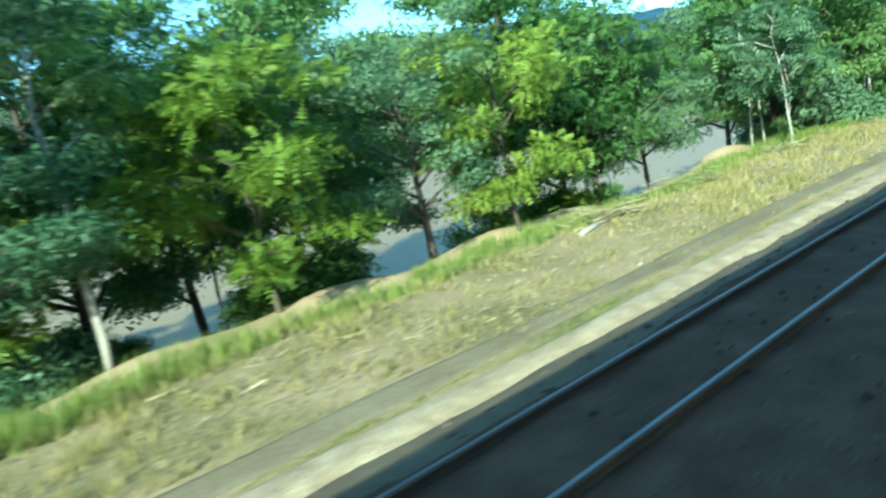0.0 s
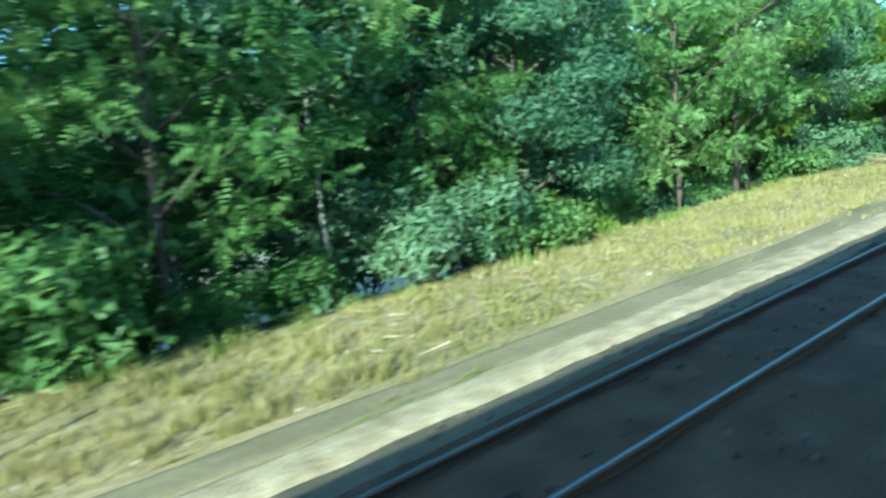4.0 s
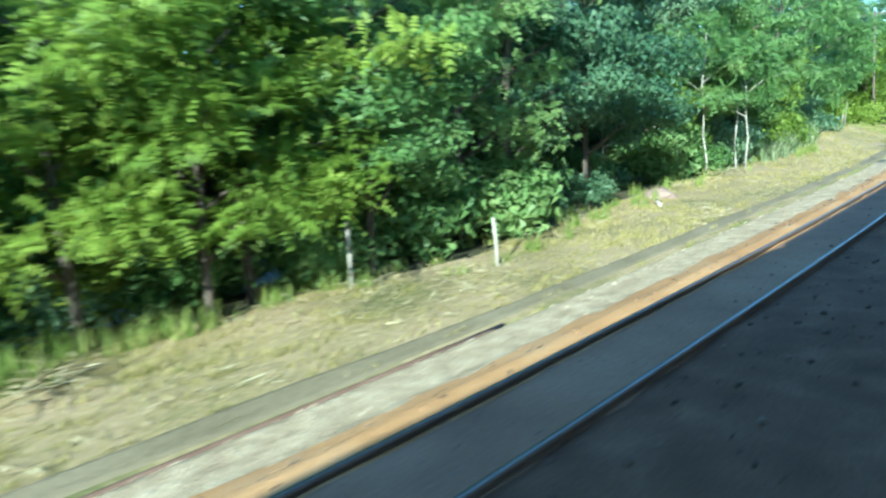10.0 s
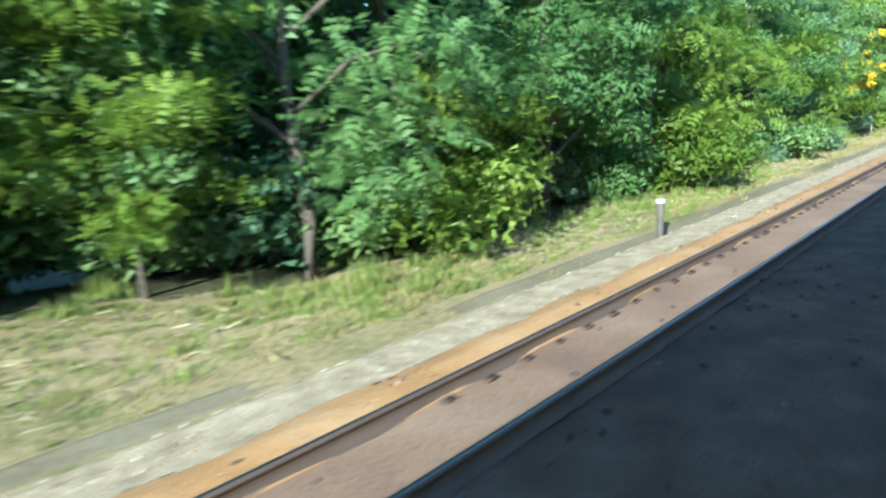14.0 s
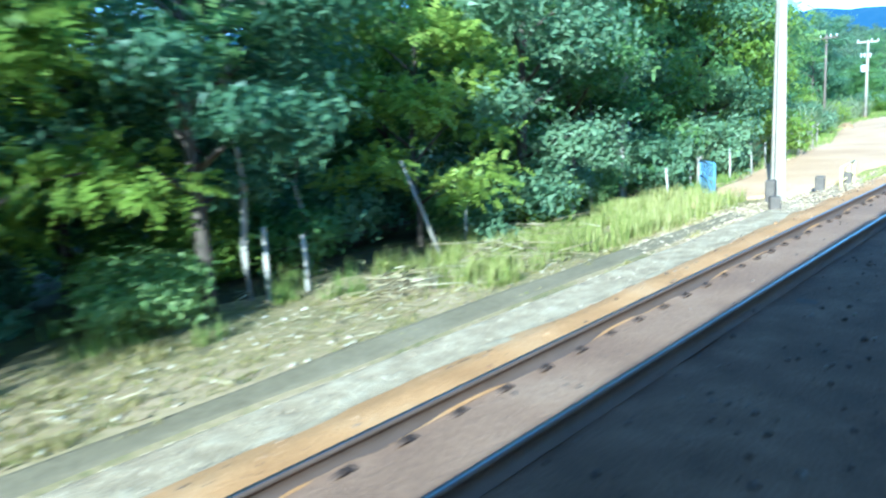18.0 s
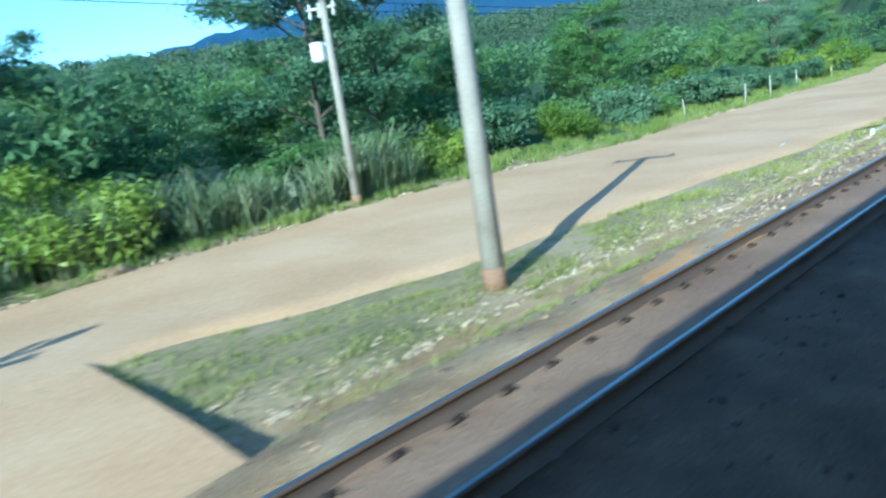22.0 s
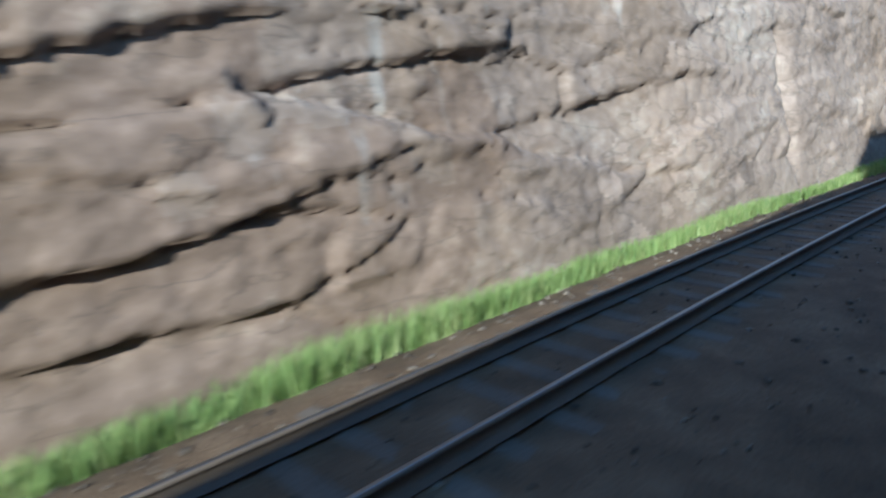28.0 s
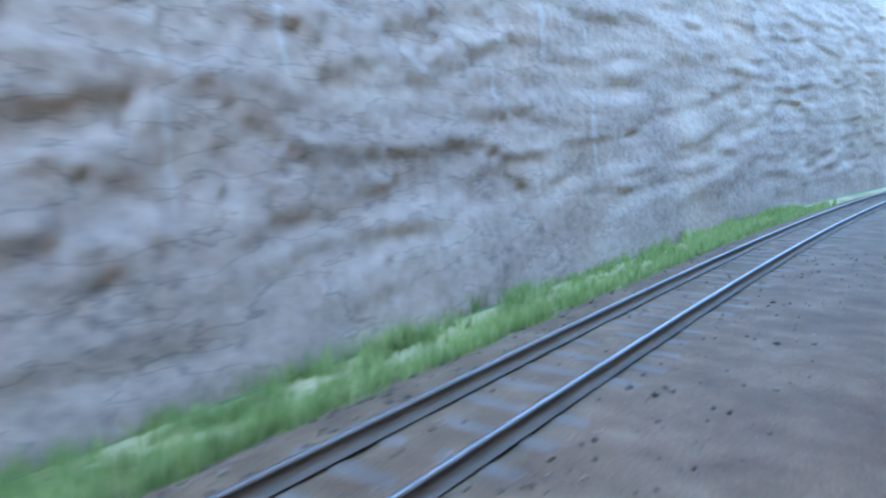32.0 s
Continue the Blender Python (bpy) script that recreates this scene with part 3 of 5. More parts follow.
def rock_face(name, s0, s1, label):
    ss = np.concatenate([even(s0, 515, 0.1), even(515.6, s1, 0.6)])
    vv = np.linspace(0, 1, 104)
    s2, v2 = np.meshgrid(ss, vv, indexing="ij")
    d, z = rock_point(s2, v2)
    bed = z - 0.13 * (s2 - 425) + 0.35 * wave(s2, z, 2.7, 1.0)
    warp = s2 + 0.5 * wave(s2, z, 0.9, 3.0) + 0.55 * z
    early = smooth_step(462, 446, s2)
    big, edge_big = broken(warp, bed, 6.0, 0.95, 1)
    mid, edge_mid = broken(warp + 0.4 * bed, bed, 2.0, 0.42, 2)
    small, edge_small = broken(s2 + 0.4 * z, z - 0.25 * s2, 0.5, 0.26, 3)
    out = (0.05 + 0.12 * early) * big + 0.05 * mid + 0.02 * small
    out = out - 0.12 * (0.3 + 0.7 * early) * np.clip(0.05 - edge_big, 0, 0.05) * 20 - 0.06 * np.clip(0.06 - edge_mid, 0, 0.06) * 16 * (wave(s2, z, 2.3, 6.0) > -0.1) - 0.03 * np.clip(0.07 - edge_small, 0, 0.07) * 14 * (wave(s2, z, 1.7, 9.0) > 0.1)
    out = out + 0.13 * wave(s2, z * 0.6, 3.1, 2.0) + 0.012 * wave(s2, z, 0.23, 1.0)
    # the hollow under an overhang, and a deep upright cleft further on
    out = out - 0.7 * np.exp(-(((s2 - 429.4 - 0.25 * (z - 1.5)) / 0.36) ** 2 + ((z - 1.55) / 0.7) ** 2) ** 2)
    out = out - 0.28 * np.exp(-(((s2 - 463.2 - 0.25 * wave(z, z, 0.8, 1.0)) / 0.28) ** 2)) * smooth_step(-0.4, 0.6, z) * smooth_step(4.2, 3.2, z)
    d = d - out * np.clip(v2 * 8, 0.25, 1)
    n, k = s2.shape
    i = (np.arange(n - 1)[:, None] * k + np.arange(k - 1)[None, :]).ravel()
    # the rock tone steps from dark to pale along the face
    edge = s2 + 3 * wave(s2, z, 1.3, 2.0) + 1.6 * wave(s2, z, 0.4, 1.0)
    mix = ((edge < 458).astype(int) + (edge < 450)).ravel()[i]
    ob = new(name, mesh_of(name, place(s2, d, z), np.stack([i, i + k, i + k + 1, i + 1], 1), [M_ROCK, M_ROCK_MID, M_ROCK_DARK], mix))
    return tagged(ob, label, "rock", kind="structure")


rock_face("rock_face", 423.2, 660, "tall grey-brown cut rock face with slanting cracks")


# ---- the two tracks and the train ----
RAIL = [(-0.07, -0.172), (-0.07, -0.16), (-0.012, -0.145), (-0.012, -0.045), (-0.034, -0.035), (-0.034, -0.008), (-0.02, 0.0), (0.02, 0.0), (0.034, -0.008), (0.034, -0.035), (0.012, -0.045), (0.012, -0.145), (0.07, -0.16), (0.07, -0.172)]


def rail_mesh(d0):
    ss = even(-60, 640, 1.0)
    v = np.stack([place(ss, d0 + d, z) for d, z in RAIL], 1)
    n, k = len(ss), len(RAIL)
    i = (np.arange(n - 1)[:, None] * k + np.arange(k)[None, :])
    j = (np.arange(n - 1)[:, None] * k + (np.arange(k)[None, :] + 1) % k)
    f = np.stack([i, i + k, j + k, j], -1).reshape(-1, 4)
    idx = np.tile([1 if jj in (6,) else 0 for jj in range(k)], n - 1)
    return mesh_of("rail", v, f, [M_STEEL, M_SHINE], idx)


def sleeper_mesh():
    bm = bmesh.new()
    box(bm, (0.24, 2.0, 0.16), (0, 0, -0.272), 0.02)
    me = bpy.data.meshes.new("sleeper")
    bm.to_mesh(me)
    bm.free()
    me.materials.append(M_SLEEPER)
    return me


def clip_mesh():
    """The spring clip and plate that hold the outer rail on its inner side."""
    bm = bmesh.new()
    box(bm, (0.10, 0.09, 0.035), (0, 0.38, -0.155), 0.01)
    tube(bm, [(-0.09, 0.36, -0.15), (-0.03, 0.32, -0.125), (0.05, 0.40, -0.125), (0.09, 0.33, -0.15)], [0.014] * 4, 5)
    me = bpy.data.meshes.new("rail_clip")
    bm.to_mesh(me)
    bm.free()
    me.materials.append(M_CLIP)
    return me


def railway(name, centre, label, s_near):
    track = tagged(new(name), label, "railway track")
    for side in (-0.5, 0.5):
        part("rail", rail_mesh(centre + side), None, track, "worn steel rail with a bright running surface")
    sl, cl = sleeper_mesh(), clip_mesh()
    n = 0
    for k in range(int((560 + 40) / 0.6)):
        s = -40 + 0.6 * k
        if s_near[0] < s < s_near[1]:
            m = stand(s, centre, 0.0)
            ob = part("sleeper", sl, None, track)
            ob.matrix_world = m
            if centre > 0:
                ob = part("rail_clip", cl, None, track)
                ob.matrix_world = m
            n += 1
    tv = np.array([v.co[:] for v in sl.vertices])
    tf = [tuple(p.vertices) for p in sl.polygons]
    vs, fs = [], []
    for k in range(int((560 + 40) / 0.6)):
        s = -40 + 0.6 * k
        if not s_near[0] < s < s_near[1]:
            h = radians(heading(s))
            p = place(s, centre, 0.0)
            base = len(vs) * len(tv)
            rot = np.array([[math.cos(h), -math.sin(h), 0], [math.sin(h), math.cos(h), 0], [0, 0, 1]])
            vs.append(tv @ rot.T + p)
            fs += [tuple(i + base for i in f) for f in tf]
    rest = part("sleepers", mesh_of("sleepers", np.concatenate(vs), fs, M_SLEEPER), None, track)
    rest["kind"] = "stuff"
    return track


NEAR_RAIL = 2.78
railway("railway_track", NEAR_RAIL + 0.5, "metre-gauge track on stone ballast with dusty sleepers", (240, 420))
railway("railway_track", -1.76, "metre-gauge track under the standing train", (1000, 1001))


def coach():
    """One passenger coach: x along it, its left side at y = 1.36."""
    c = tagged(new("passenger_coach"), "long grey passenger coach standing on its track", "train coach", group="coaches of the train")
    L = 24.2
    prof = [(-1.36, 0.95), (-1.36, 3.85), (-1.28, 4.02), (-1.0, 4.2), (-0.5, 4.3), (0, 4.33), (0.5, 4.3), (1.0, 4.2), (1.28, 4.02), (1.36, 3.85), (1.36, 0.95)]
    bm = bmesh.new()
    rings = [[bm.verts.new((x, y, z)) for y, z in prof] for x in (-L / 2, L / 2)]
    k = len(prof)
    for j in range(k):
        bm.faces.new((rings[0][j], rings[1][j], rings[1][(j + 1) % k], rings[0][(j + 1) % k]))
    bm.faces.new(rings[0][::-1])
    bm.faces.new(rings[1])
    part("body", bm, M_COACH, c)
    for j in range(9):
        for y in (-1.362, 1.362):
            part("window", boxed((1.5, 0.02, 0.85), (-L / 2 + 3.3 + 2.2 * j, y, 2.25), 0.01), M_GLASS_DARK, c, "tinted window pane")
    for x in (-L / 2 + 1.2, L / 2 - 1.2):
        part("door", boxed((0.8, 2.8, 1.9), (x, 0, 2.0), 0.02), M_COACH, c)
    for x in (-L / 2 + 3.5, L / 2 - 3.5):
        b = part("bogie", boxed((2.8, 1.9, 0.35), (x, 0, 0.62), 0.05), M_IRON, c, "dark iron bogie")
        for wx in (-0.95, 0.95):
            for y in (-0.5, 0.5):
                part("wheel", tubed([(x + wx, y - 0.06, 0.42), (x + wx, y + 0.06, 0.42)], [0.42, 0.42], 20), M_IRON, b)
    part("coupling", boxed((0.9, 0.3, 0.25), (L / 2 + 0.3, 0, 0.8), 0.04), M_IRON, c)
    return c


_coach = coach()
_first = True
for _k in range(24):
    _m = stand(-36 + 25.0 * _k, -1.76, 0.0)
    if _first:
        _coach.matrix_world, _first = _m, False
    else:
        copy_thing(_coach, _m)


# ---- plants ----
def scatter(rng, centres, radii, count, flat):
    """Points round clump centres, with their outward directions."""
    pick = rng.integers(0, len(centres), count)
    off = rng.normal(size=(count, 3))
    off /= np.linalg.norm(off, axis=1)[:, None]
    out = off.copy()
    off *= ((0.25 + 0.75 * rng.random(count) ** 0.5) * (1 + 0.24 * rng.normal(size=count)))[:, None]
    off[:, 2] *= flat
    return np.asarray(centres)[pick] + off * np.asarray(radii)[pick][:, None], out


def unit(v):
    return v / (np.linalg.norm(v, axis=1)[:, None] + 1e-6)


def leaves(rng, centres, radii, count, size, flat=0.5, long=1.9):
    """Single bent leaves round clump centres: arrays of vertices and triangles."""
    c, out = scatter(rng, centres, radii, count, flat)
    w = size * (0.6 + 0.8 * rng.random(count))
    nrm = unit(out * 0.8 + rng.normal(0, 0.4, (count, 3)) + np.array([0, 0, 0.25]))
    ax = unit(np.cross(nrm, rng.normal(size=(count, 3)) + np.array([0, 0, 0.8])))
    side = np.cross(nrm, ax)
    a, b = ax * (w * long / 2)[:, None], side * (w * 0.5)[:, None]
    v = np.stack([c - a * 0.7 + b * 0.75, c + a + np.array([0, 0, -0.2]) * w[:, None], c - a * 0.7 - b * 0.75], 1)
    return v.reshape(-1, 3), np.arange(count * 3).reshape(count, 3)


def fronds(rng, centres, radii, count, size, flat=0.5, pairs=4):
    """Feathered sprays: pairs of leaflets along drooping stalks round clump centres."""
    n = count // (2 * pairs)
    c, out = scatter(rng, centres, radii, n, flat)
    way = unit(out * np.array([0.8, 0.8, 0.35]) + rng.normal(0, 0.45, (n, 3)) + np.array([0, 0, -0.12]))
    nrm = unit(out * 0.45 + rng.normal(0, 0.3, (n, 3)) + np.array([0, 0, 0.6]))
    side = unit(np.cross(nrm, way))
    w = (size * (0.65 + 0.7 * rng.random(n)))[:, None]
    tri = []
    for k in range(pairs):
        base = c + way * w * (0.72 * k) + np.array([0, 0, -0.045]) * w * k * k
        reach = 1.0 - 0.14 * abs(k - 1)
        for sign in (-1, 1):
            tip = base + side * sign * w * reach + way * w * 0.42 + np.array([0, 0, -0.22]) * w
            tri.append(np.stack([base, base + way * w * 0.62, tip], 1))
    v = np.stack(tri, 1).reshape(-1, 3)
    return v, np.arange(len(v)).reshape(-1, 3)


def tree_parts(seed, height, crown_base, spread, trunk, lean, bark, leaf, count, size, limbs=7, flat=0.5, feathered=True):
    """A tapered trunk with limbs, and a crown of leaves round the limbs' ends."""
    rng = np.random.default_rng(seed)
    bm = bmesh.new()
    pts, rad = [], []
    for i in range(7):
        u = i / 6
        pts.append((lean[0] * u * u + 0.12 * rng.normal() * u, lean[1] * u * u + 0.12 * rng.normal() * u, -0.3 + u * (height * 0.86 + 0.3)))
        rad.append(trunk * (1.15 - 0.95 * u) + 0.012)
    tube(bm, pts, rad, 8)
    centres, radii = [], []
    for i in range(limbs):
        u = crown_base / height + (0.95 - crown_base / height) * (i + 0.6) / limbs
        j = min(5, int(u * 6))
        base = Vector(pts[j]).lerp(Vector(pts[j + 1]), min(1, u * 6 - j))
        ang = i * 2.4 + rng.random() * 0.9
        reach = spread * (0.55 + 0.5 * rng.random()) * (1.15 - 0.55 * abs(u - 0.62))
        tip = base + Vector((math.cos(ang) * reach, math.sin(ang) * reach, reach * (0.25 + 0.35 * rng.random())))
        mid = base.lerp(tip, 0.5) + Vector((0, 0, 0.12 * reach))
        r = trunk * (0.55 - 0.3 * u)
        tube(bm, [base, mid, tip], [r + 0.012, r * 0.6 + 0.01, 0.012], 5)
        for q, rr in ((tip, 0.34), (mid.lerp(tip, 0.4), 0.30), (tip + Vector((rng.normal() * 0.3, rng.normal() * 0.3, rng.normal() * 0.25)) * spread * 0.5, 0.26), (base.lerp(tip, 0.65) + Vector((rng.normal(), rng.normal(), 0.3 * rng.normal())) * spread * 0.28, 0.24)):
            centres.append(q[:])
            radii.append(spread * rr * (0.8 + 0.5 * rng.random()))
    for _ in range(3):
        centres.append((pts[-1][0] + rng.normal() * spread * 0.2, pts[-1][1] + rng.normal() * spread * 0.2, pts[-1][2] + rng.random() * height * 0.12))
        radii.append(spread * 0.33)
    me = bpy.data.meshes.new("trunk")
    bm.to_mesh(me)
    bm.free()
    me.materials.append(bark)
    v, f = fronds(rng, centres, radii, count, size, flat) if feathered else leaves(rng, centres, radii, count, size, flat)
    return me, mesh_of("crown", v, f, leaf)


TREES = {
    "bright": [tree_parts(11 + i, 6.0 + 0.6 * i, 1.2, 2.3, 0.07, (0.5 - 0.5 * i, 0.3), M_BARK, M_LEAF_BRIGHT, 26000, 0.108, 13) for i in range(3)],
    "green": [tree_parts(21 + i, 7.5 + 0.8 * i, 1.5, 2.7, 0.10, (0.4 * i - 0.4, -0.3), M_BARK, M_LEAF, 20000 if i % 2 else 28000, 0.10 if i % 2 else 0.108, 14, feathered=i % 2 == 0) for i in range(4)],
    "dark": [tree_parts(31 + i, 8.5 + 0.8 * i, 2.0, 3.0, 0.13, (0.3, 0.2 - 0.3 * i), M_BARK, M_LEAF_DARK, 23000, 0.105, 15, feathered=False) for i in range(3)],
    "pale": [tree_parts(41 + i, 5.4 + 0.8 * i, 2.8, 1.7, 0.034, (0.2 - 0.3 * i, 0.0), M_BARK_PALE, M_LEAF, 9000, 0.11, 8) for i in range(3)],
    "thin": [tree_parts(51 + i, 4.2 + 0.5 * i, 2.0, 1.2, 0.022, (0.15 * i, 0.2), M_BARK_PALE, M_LEAF_DARK, 3600, 0.11, 6) for i in range(2)],
    "broad": [tree_parts(66 + i, 8.2, 2.3, 3.5, 0.11, (0.3, -0.6), M_BARK, M_LEAF_BRIGHT, 26000, 0.10, 16, feathered=False) for i in range(2)],
    "tall": [tree_parts(61 + i, 11.5 + 0.6 * i, 6.2, 2.6, 0.10, (0.7 - 1.6 * i, 0.2), M_BARK_PALE, M_LEAF, 11000, 0.12, 9) for i in range(2)],
}
TREE_LABEL = {
    "bright": "young tree with feathery yellow-green leaves at the wood's edge",
    "green": "leafy green tree with a spreading crown in the wood",
    "dark": "tall tree with dense dark green leaves",
    "pale": "slim tree with a pale bare trunk and small crown",
    "thin": "thin pale-stemmed sapling at the edge of the grass",
    "broad": "broad tree with fine bright green leaves overhanging the verge",
    "tall": "tall tree with a long bare grey trunk and high crown",
}


def tree(kind, variant, s, d, turn, size=1.0, z=None):
    t = tagged(new("tree"), TREE_LABEL[kind], "tree", group="trees along the line")
    trunk, crown = TREES[kind][variant % len(TREES[kind])]
    part("trunk", trunk, None, t)
    part("crown", crown, None, t)
    t.matrix_world = stand(s, d, z, turn, size)
    return t


def shrub_mesh(seed, width, height, leaf, count, size):
    rng = np.random.default_rng(seed)
    c = [(rng.normal() * width * 0.35, rng.normal() * width * 0.35, height * (0.15 + 0.7 * rng.random())) for _ in range(14)]
    r = [width * (0.22 + 0.16 * rng.random()) for _ in c]
    bm = bmesh.new()
    for q in c[:8]:
        tube(bm, [(0, 0, -0.15), (q[0] * 0.4, q[1] * 0.4, q[2] * 0.5), q], [0.025, 0.018, 0.008], 5)
    me = bpy.data.meshes.new("stem")
    bm.to_mesh(me)
    bm.free()
    me.materials.append(M_BARK)
    return me, mesh_of("foliage", *leaves(rng, c, r, int(count * 1.7), size * 0.76, 0.7), leaf)


SHRUBS = [shrub_mesh(71, 1.6, 1.3, M_LEAF, 3000, 0.115), shrub_mesh(72, 2.0, 1.8, M_LEAF_BRIGHT, 3600, 0.115), shrub_mesh(73, 1.8, 1.5, M_LEAF_DARK, 3200, 0.12), shrub_mesh(74, 1.2, 0.9, M_LEAF_BRIGHT, 2000, 0.09)]
SHRUB_LABEL = ["leafy green shrub at the foot of the trees", "bright green bush growing by the verge", "dark green bush in the undergrowth", "low bright green bush in the grass"]


def shrub(variant, s, d, turn, size=1.0, z=None):
    t = tagged(new("shrub"), SHRUB_LABEL[variant], "bush", group="bushes along the line")
    part("stem", SHRUBS[variant][0], None, t)
    part("foliage", SHRUBS[variant][1], None, t)
    t.matrix_world = stand(s, d, z, turn, size)
    return t


def edge_of_wood(s):
    return float(np.interp(s, EDGE_S, EDGE_D))


# where the river shows between the trees: s at d = 12 from, to, and how fast both run on with d
RIVER_GAPS = ((17.6, 19.3, 0.25, 0.35), (21.8, 24.6, 0.55, 0.8), (33.7, 34.8, 0.25, 0.35), (36.2, 38.7, 0.45, 0.65), (50.0, 51.7, 0.3, 0.42), (128.9, 130.9, 0.25, 0.35), (131.4, 133.8, 0.42, 0.6), (144.8, 147.2, 0.2, 0.4))


def open_view(s, d, margin=0.0):
    if any(ps - 3.2 < s < ps + 1.2 and d < pd + 1.2 for ps, pd in ((160.0, 9.8), (235.2, 9.3))):
        return True
    return any(a + (d - 12) * m - margin < s < b + (d - 12) * n + margin for a, b, m, n in RIVER_GAPS)


_r = random.Random(5)
# the wood: three ragged rows of trees behind the verge
for _row, _gap, _back in ((0, 3.1, 1.2), (1, 3.6, 4.2), (2, 4.6, 8.5)):
    _s = -14.0
    while _s < 318:
        _s += _gap * _r.uniform(0.7, 1.3)
        river_view = _s < 66 or 124 < _s < 152
        first = _s < 44
        if river_view and _row == 2 and _r.random() < 0.45:
            continue
        if river_view and _row == 1 and _r.random() < (0.1 if first else 0.3):
            continue
        if river_view and _row == 0 and _r.random() < 0.1:
            continue
        _d = edge_of_wood(_s) + _back + _r.uniform(-0.8, 1.6)
        _kind = _r.choices(["bright", "green", "dark", "pale", "thin"], [(2, 5, 3, 2, 2), (2, 5, 4, 1, 0), (1, 4, 5, 0, 0)][_row])[0]
        if open_view(_s, _d, 1.0):
            if 35.5 < _s < 43 or _row == 0:
                continue
            _kind = ("dark", "pale")[_row % 2]
        tree(_kind, _r.randrange(4), _s, _d, _r.uniform(0, 360), _r.uniform(0.8, 1.15) * (1.0 + 0.12 * _row) * (1.2 if first else 1.0))
_s = -10.0
while _s < 318:
    _s += _r.uniform(0.9, 1.9)
    if (126 < _s < 131 or 278 < _s < 298) and _r.random() < 0.6:
        continue
    _d = edge_of_wood(_s) + _r.uniform(0.4, 3.2)
    if open_view(_s, _d, 0.5):
        continue
    shrub(_r.choice([0, 0, 1, 2, 2, 0]), _s, _d, _r.uniform(0, 360), _r.uniform(0.7, 1.6))
# behind the road
_s = 312.0
while _s < 446:
    _s += _r.uniform(1.6, 3.0)
    shrub(_r.choice([0, 1, 2, 2]), _s, edge_of_wood(_s) + _r.uniform(0.6, 4.0), _r.uniform(0, 360), _r.uniform(0.8, 1.5))
_s = 312.0
while _s < 446:
    _s += _r.uniform(2.6, 4.6)
    tree(_r.choice(["green", "dark", "green", "dark", "bright"]), _r.randrange(4), _s, edge_of_wood(_s) + _r.uniform(4.0, 13), _r.uniform(0, 360), _r.uniform(0.45, 0.8) * (1.5 if _s < 352 else 1.0))


for _k in range(16):
    _s = 318 + 2.2 * _k
    shrub(_k % 3, _s, edge_of_wood(_s) + _r.uniform(1.6, 3.4), _r.uniform(0, 360), _r.uniform(1.2, 1.8))
for _k in range(11):
    _s = 319 + 3.2 * _k
    tree(("green", "bright", "green", "dark")[_k % 4], _k, _s, edge_of_wood(_s) + _r.uniform(3.2, 5.4), _r.uniform(0, 360), _r.uniform(0.8, 1.05))


def far_woods(count, seed, s_range, d_range, size, label, gap0=0.0, gap1=0.0, each=230, leaf=0.36, mat=M_LEAF_FAR, grow=330.0):
    """Distant scrub and trees as one mass of leaf clumps."""
    rng = np.random.default_rng(seed)
    s = rng.uniform(*s_range, count)
    d = d_range[0] + (d_range[1] - d_range[0]) * rng.random(count) ** 1.25
    keep = (ground_height(s, d) > -4.6) & ~((s > gap0) & (s < gap1)) & ~((s > 416) & (s < 447) & (d > 16) & (d < 30))
    s, d = s[keep], d[keep]
    vs, fs, base = [], [], 0
    templates = []
    for k in range(6):
        c = [(rng.normal() * 0.75, rng.normal() * 0.75, 0.7 + 2.5 * rng.random()) for _ in range(9)]
        templates.append(leaves(rng, c, [0.85] * 9, each, leaf, 0.6, 1.6))
    p = place(s, d, ground_height(s, d))
    for k, q in enumerate(p):
        tv, tf = templates[k % 6]
        g = size * rng.uniform(0.7, 1.4) * (1 + min(d[k], 400) / grow)
        a = rng.random() * 6.283
        rot = np.array([[math.cos(a), -math.sin(a), 0], [math.sin(a), math.cos(a), 0], [0, 0, 1]]) * g
        vs.append(tv @ rot.T + q)
        fs.append(tf + base)
        base += len(tv)
    ob = new("far_woods", mesh_of("far_woods", np.concatenate(vs), np.concatenate(fs), mat))
    return tagged(ob, label, "woods", kind="stuff")


far_woods(520, 7, (66, 316), (14.5, 24), 1.0, "dense undergrowth and small trees inside the wood", 124, 150, 520, 0.2, mat=M_LEAF_WOOD)
far_woods(700, 3, (300, 600), (21, 66), 1.0, "green scrubby woods on the low ground behind the road", each=800, leaf=0.15, mat=M_LEAF_WOOD)
far_woods(900, 6, (280, 720), (60, 140), 1.0, "scrubby woods at the foot of the hill", each=380, leaf=0.22, mat=M_LEAF_WOOD)
far_woods(2800, 5, (250, 960), (110, 520), 0.95, "woods covering the hillside behind the road", each=150, leaf=0.36)
far_woods(1500, 4, (-120, 400), (124, 480), 1.15, "green woods on the far bank of the river", each=170, leaf=0.33)
far_woods(420, 9, (429, 500), (9.8, 26), 0.46, "bushes and scrub on the rocky spur", each=300, leaf=0.26, mat=M_LEAF_WOOD)


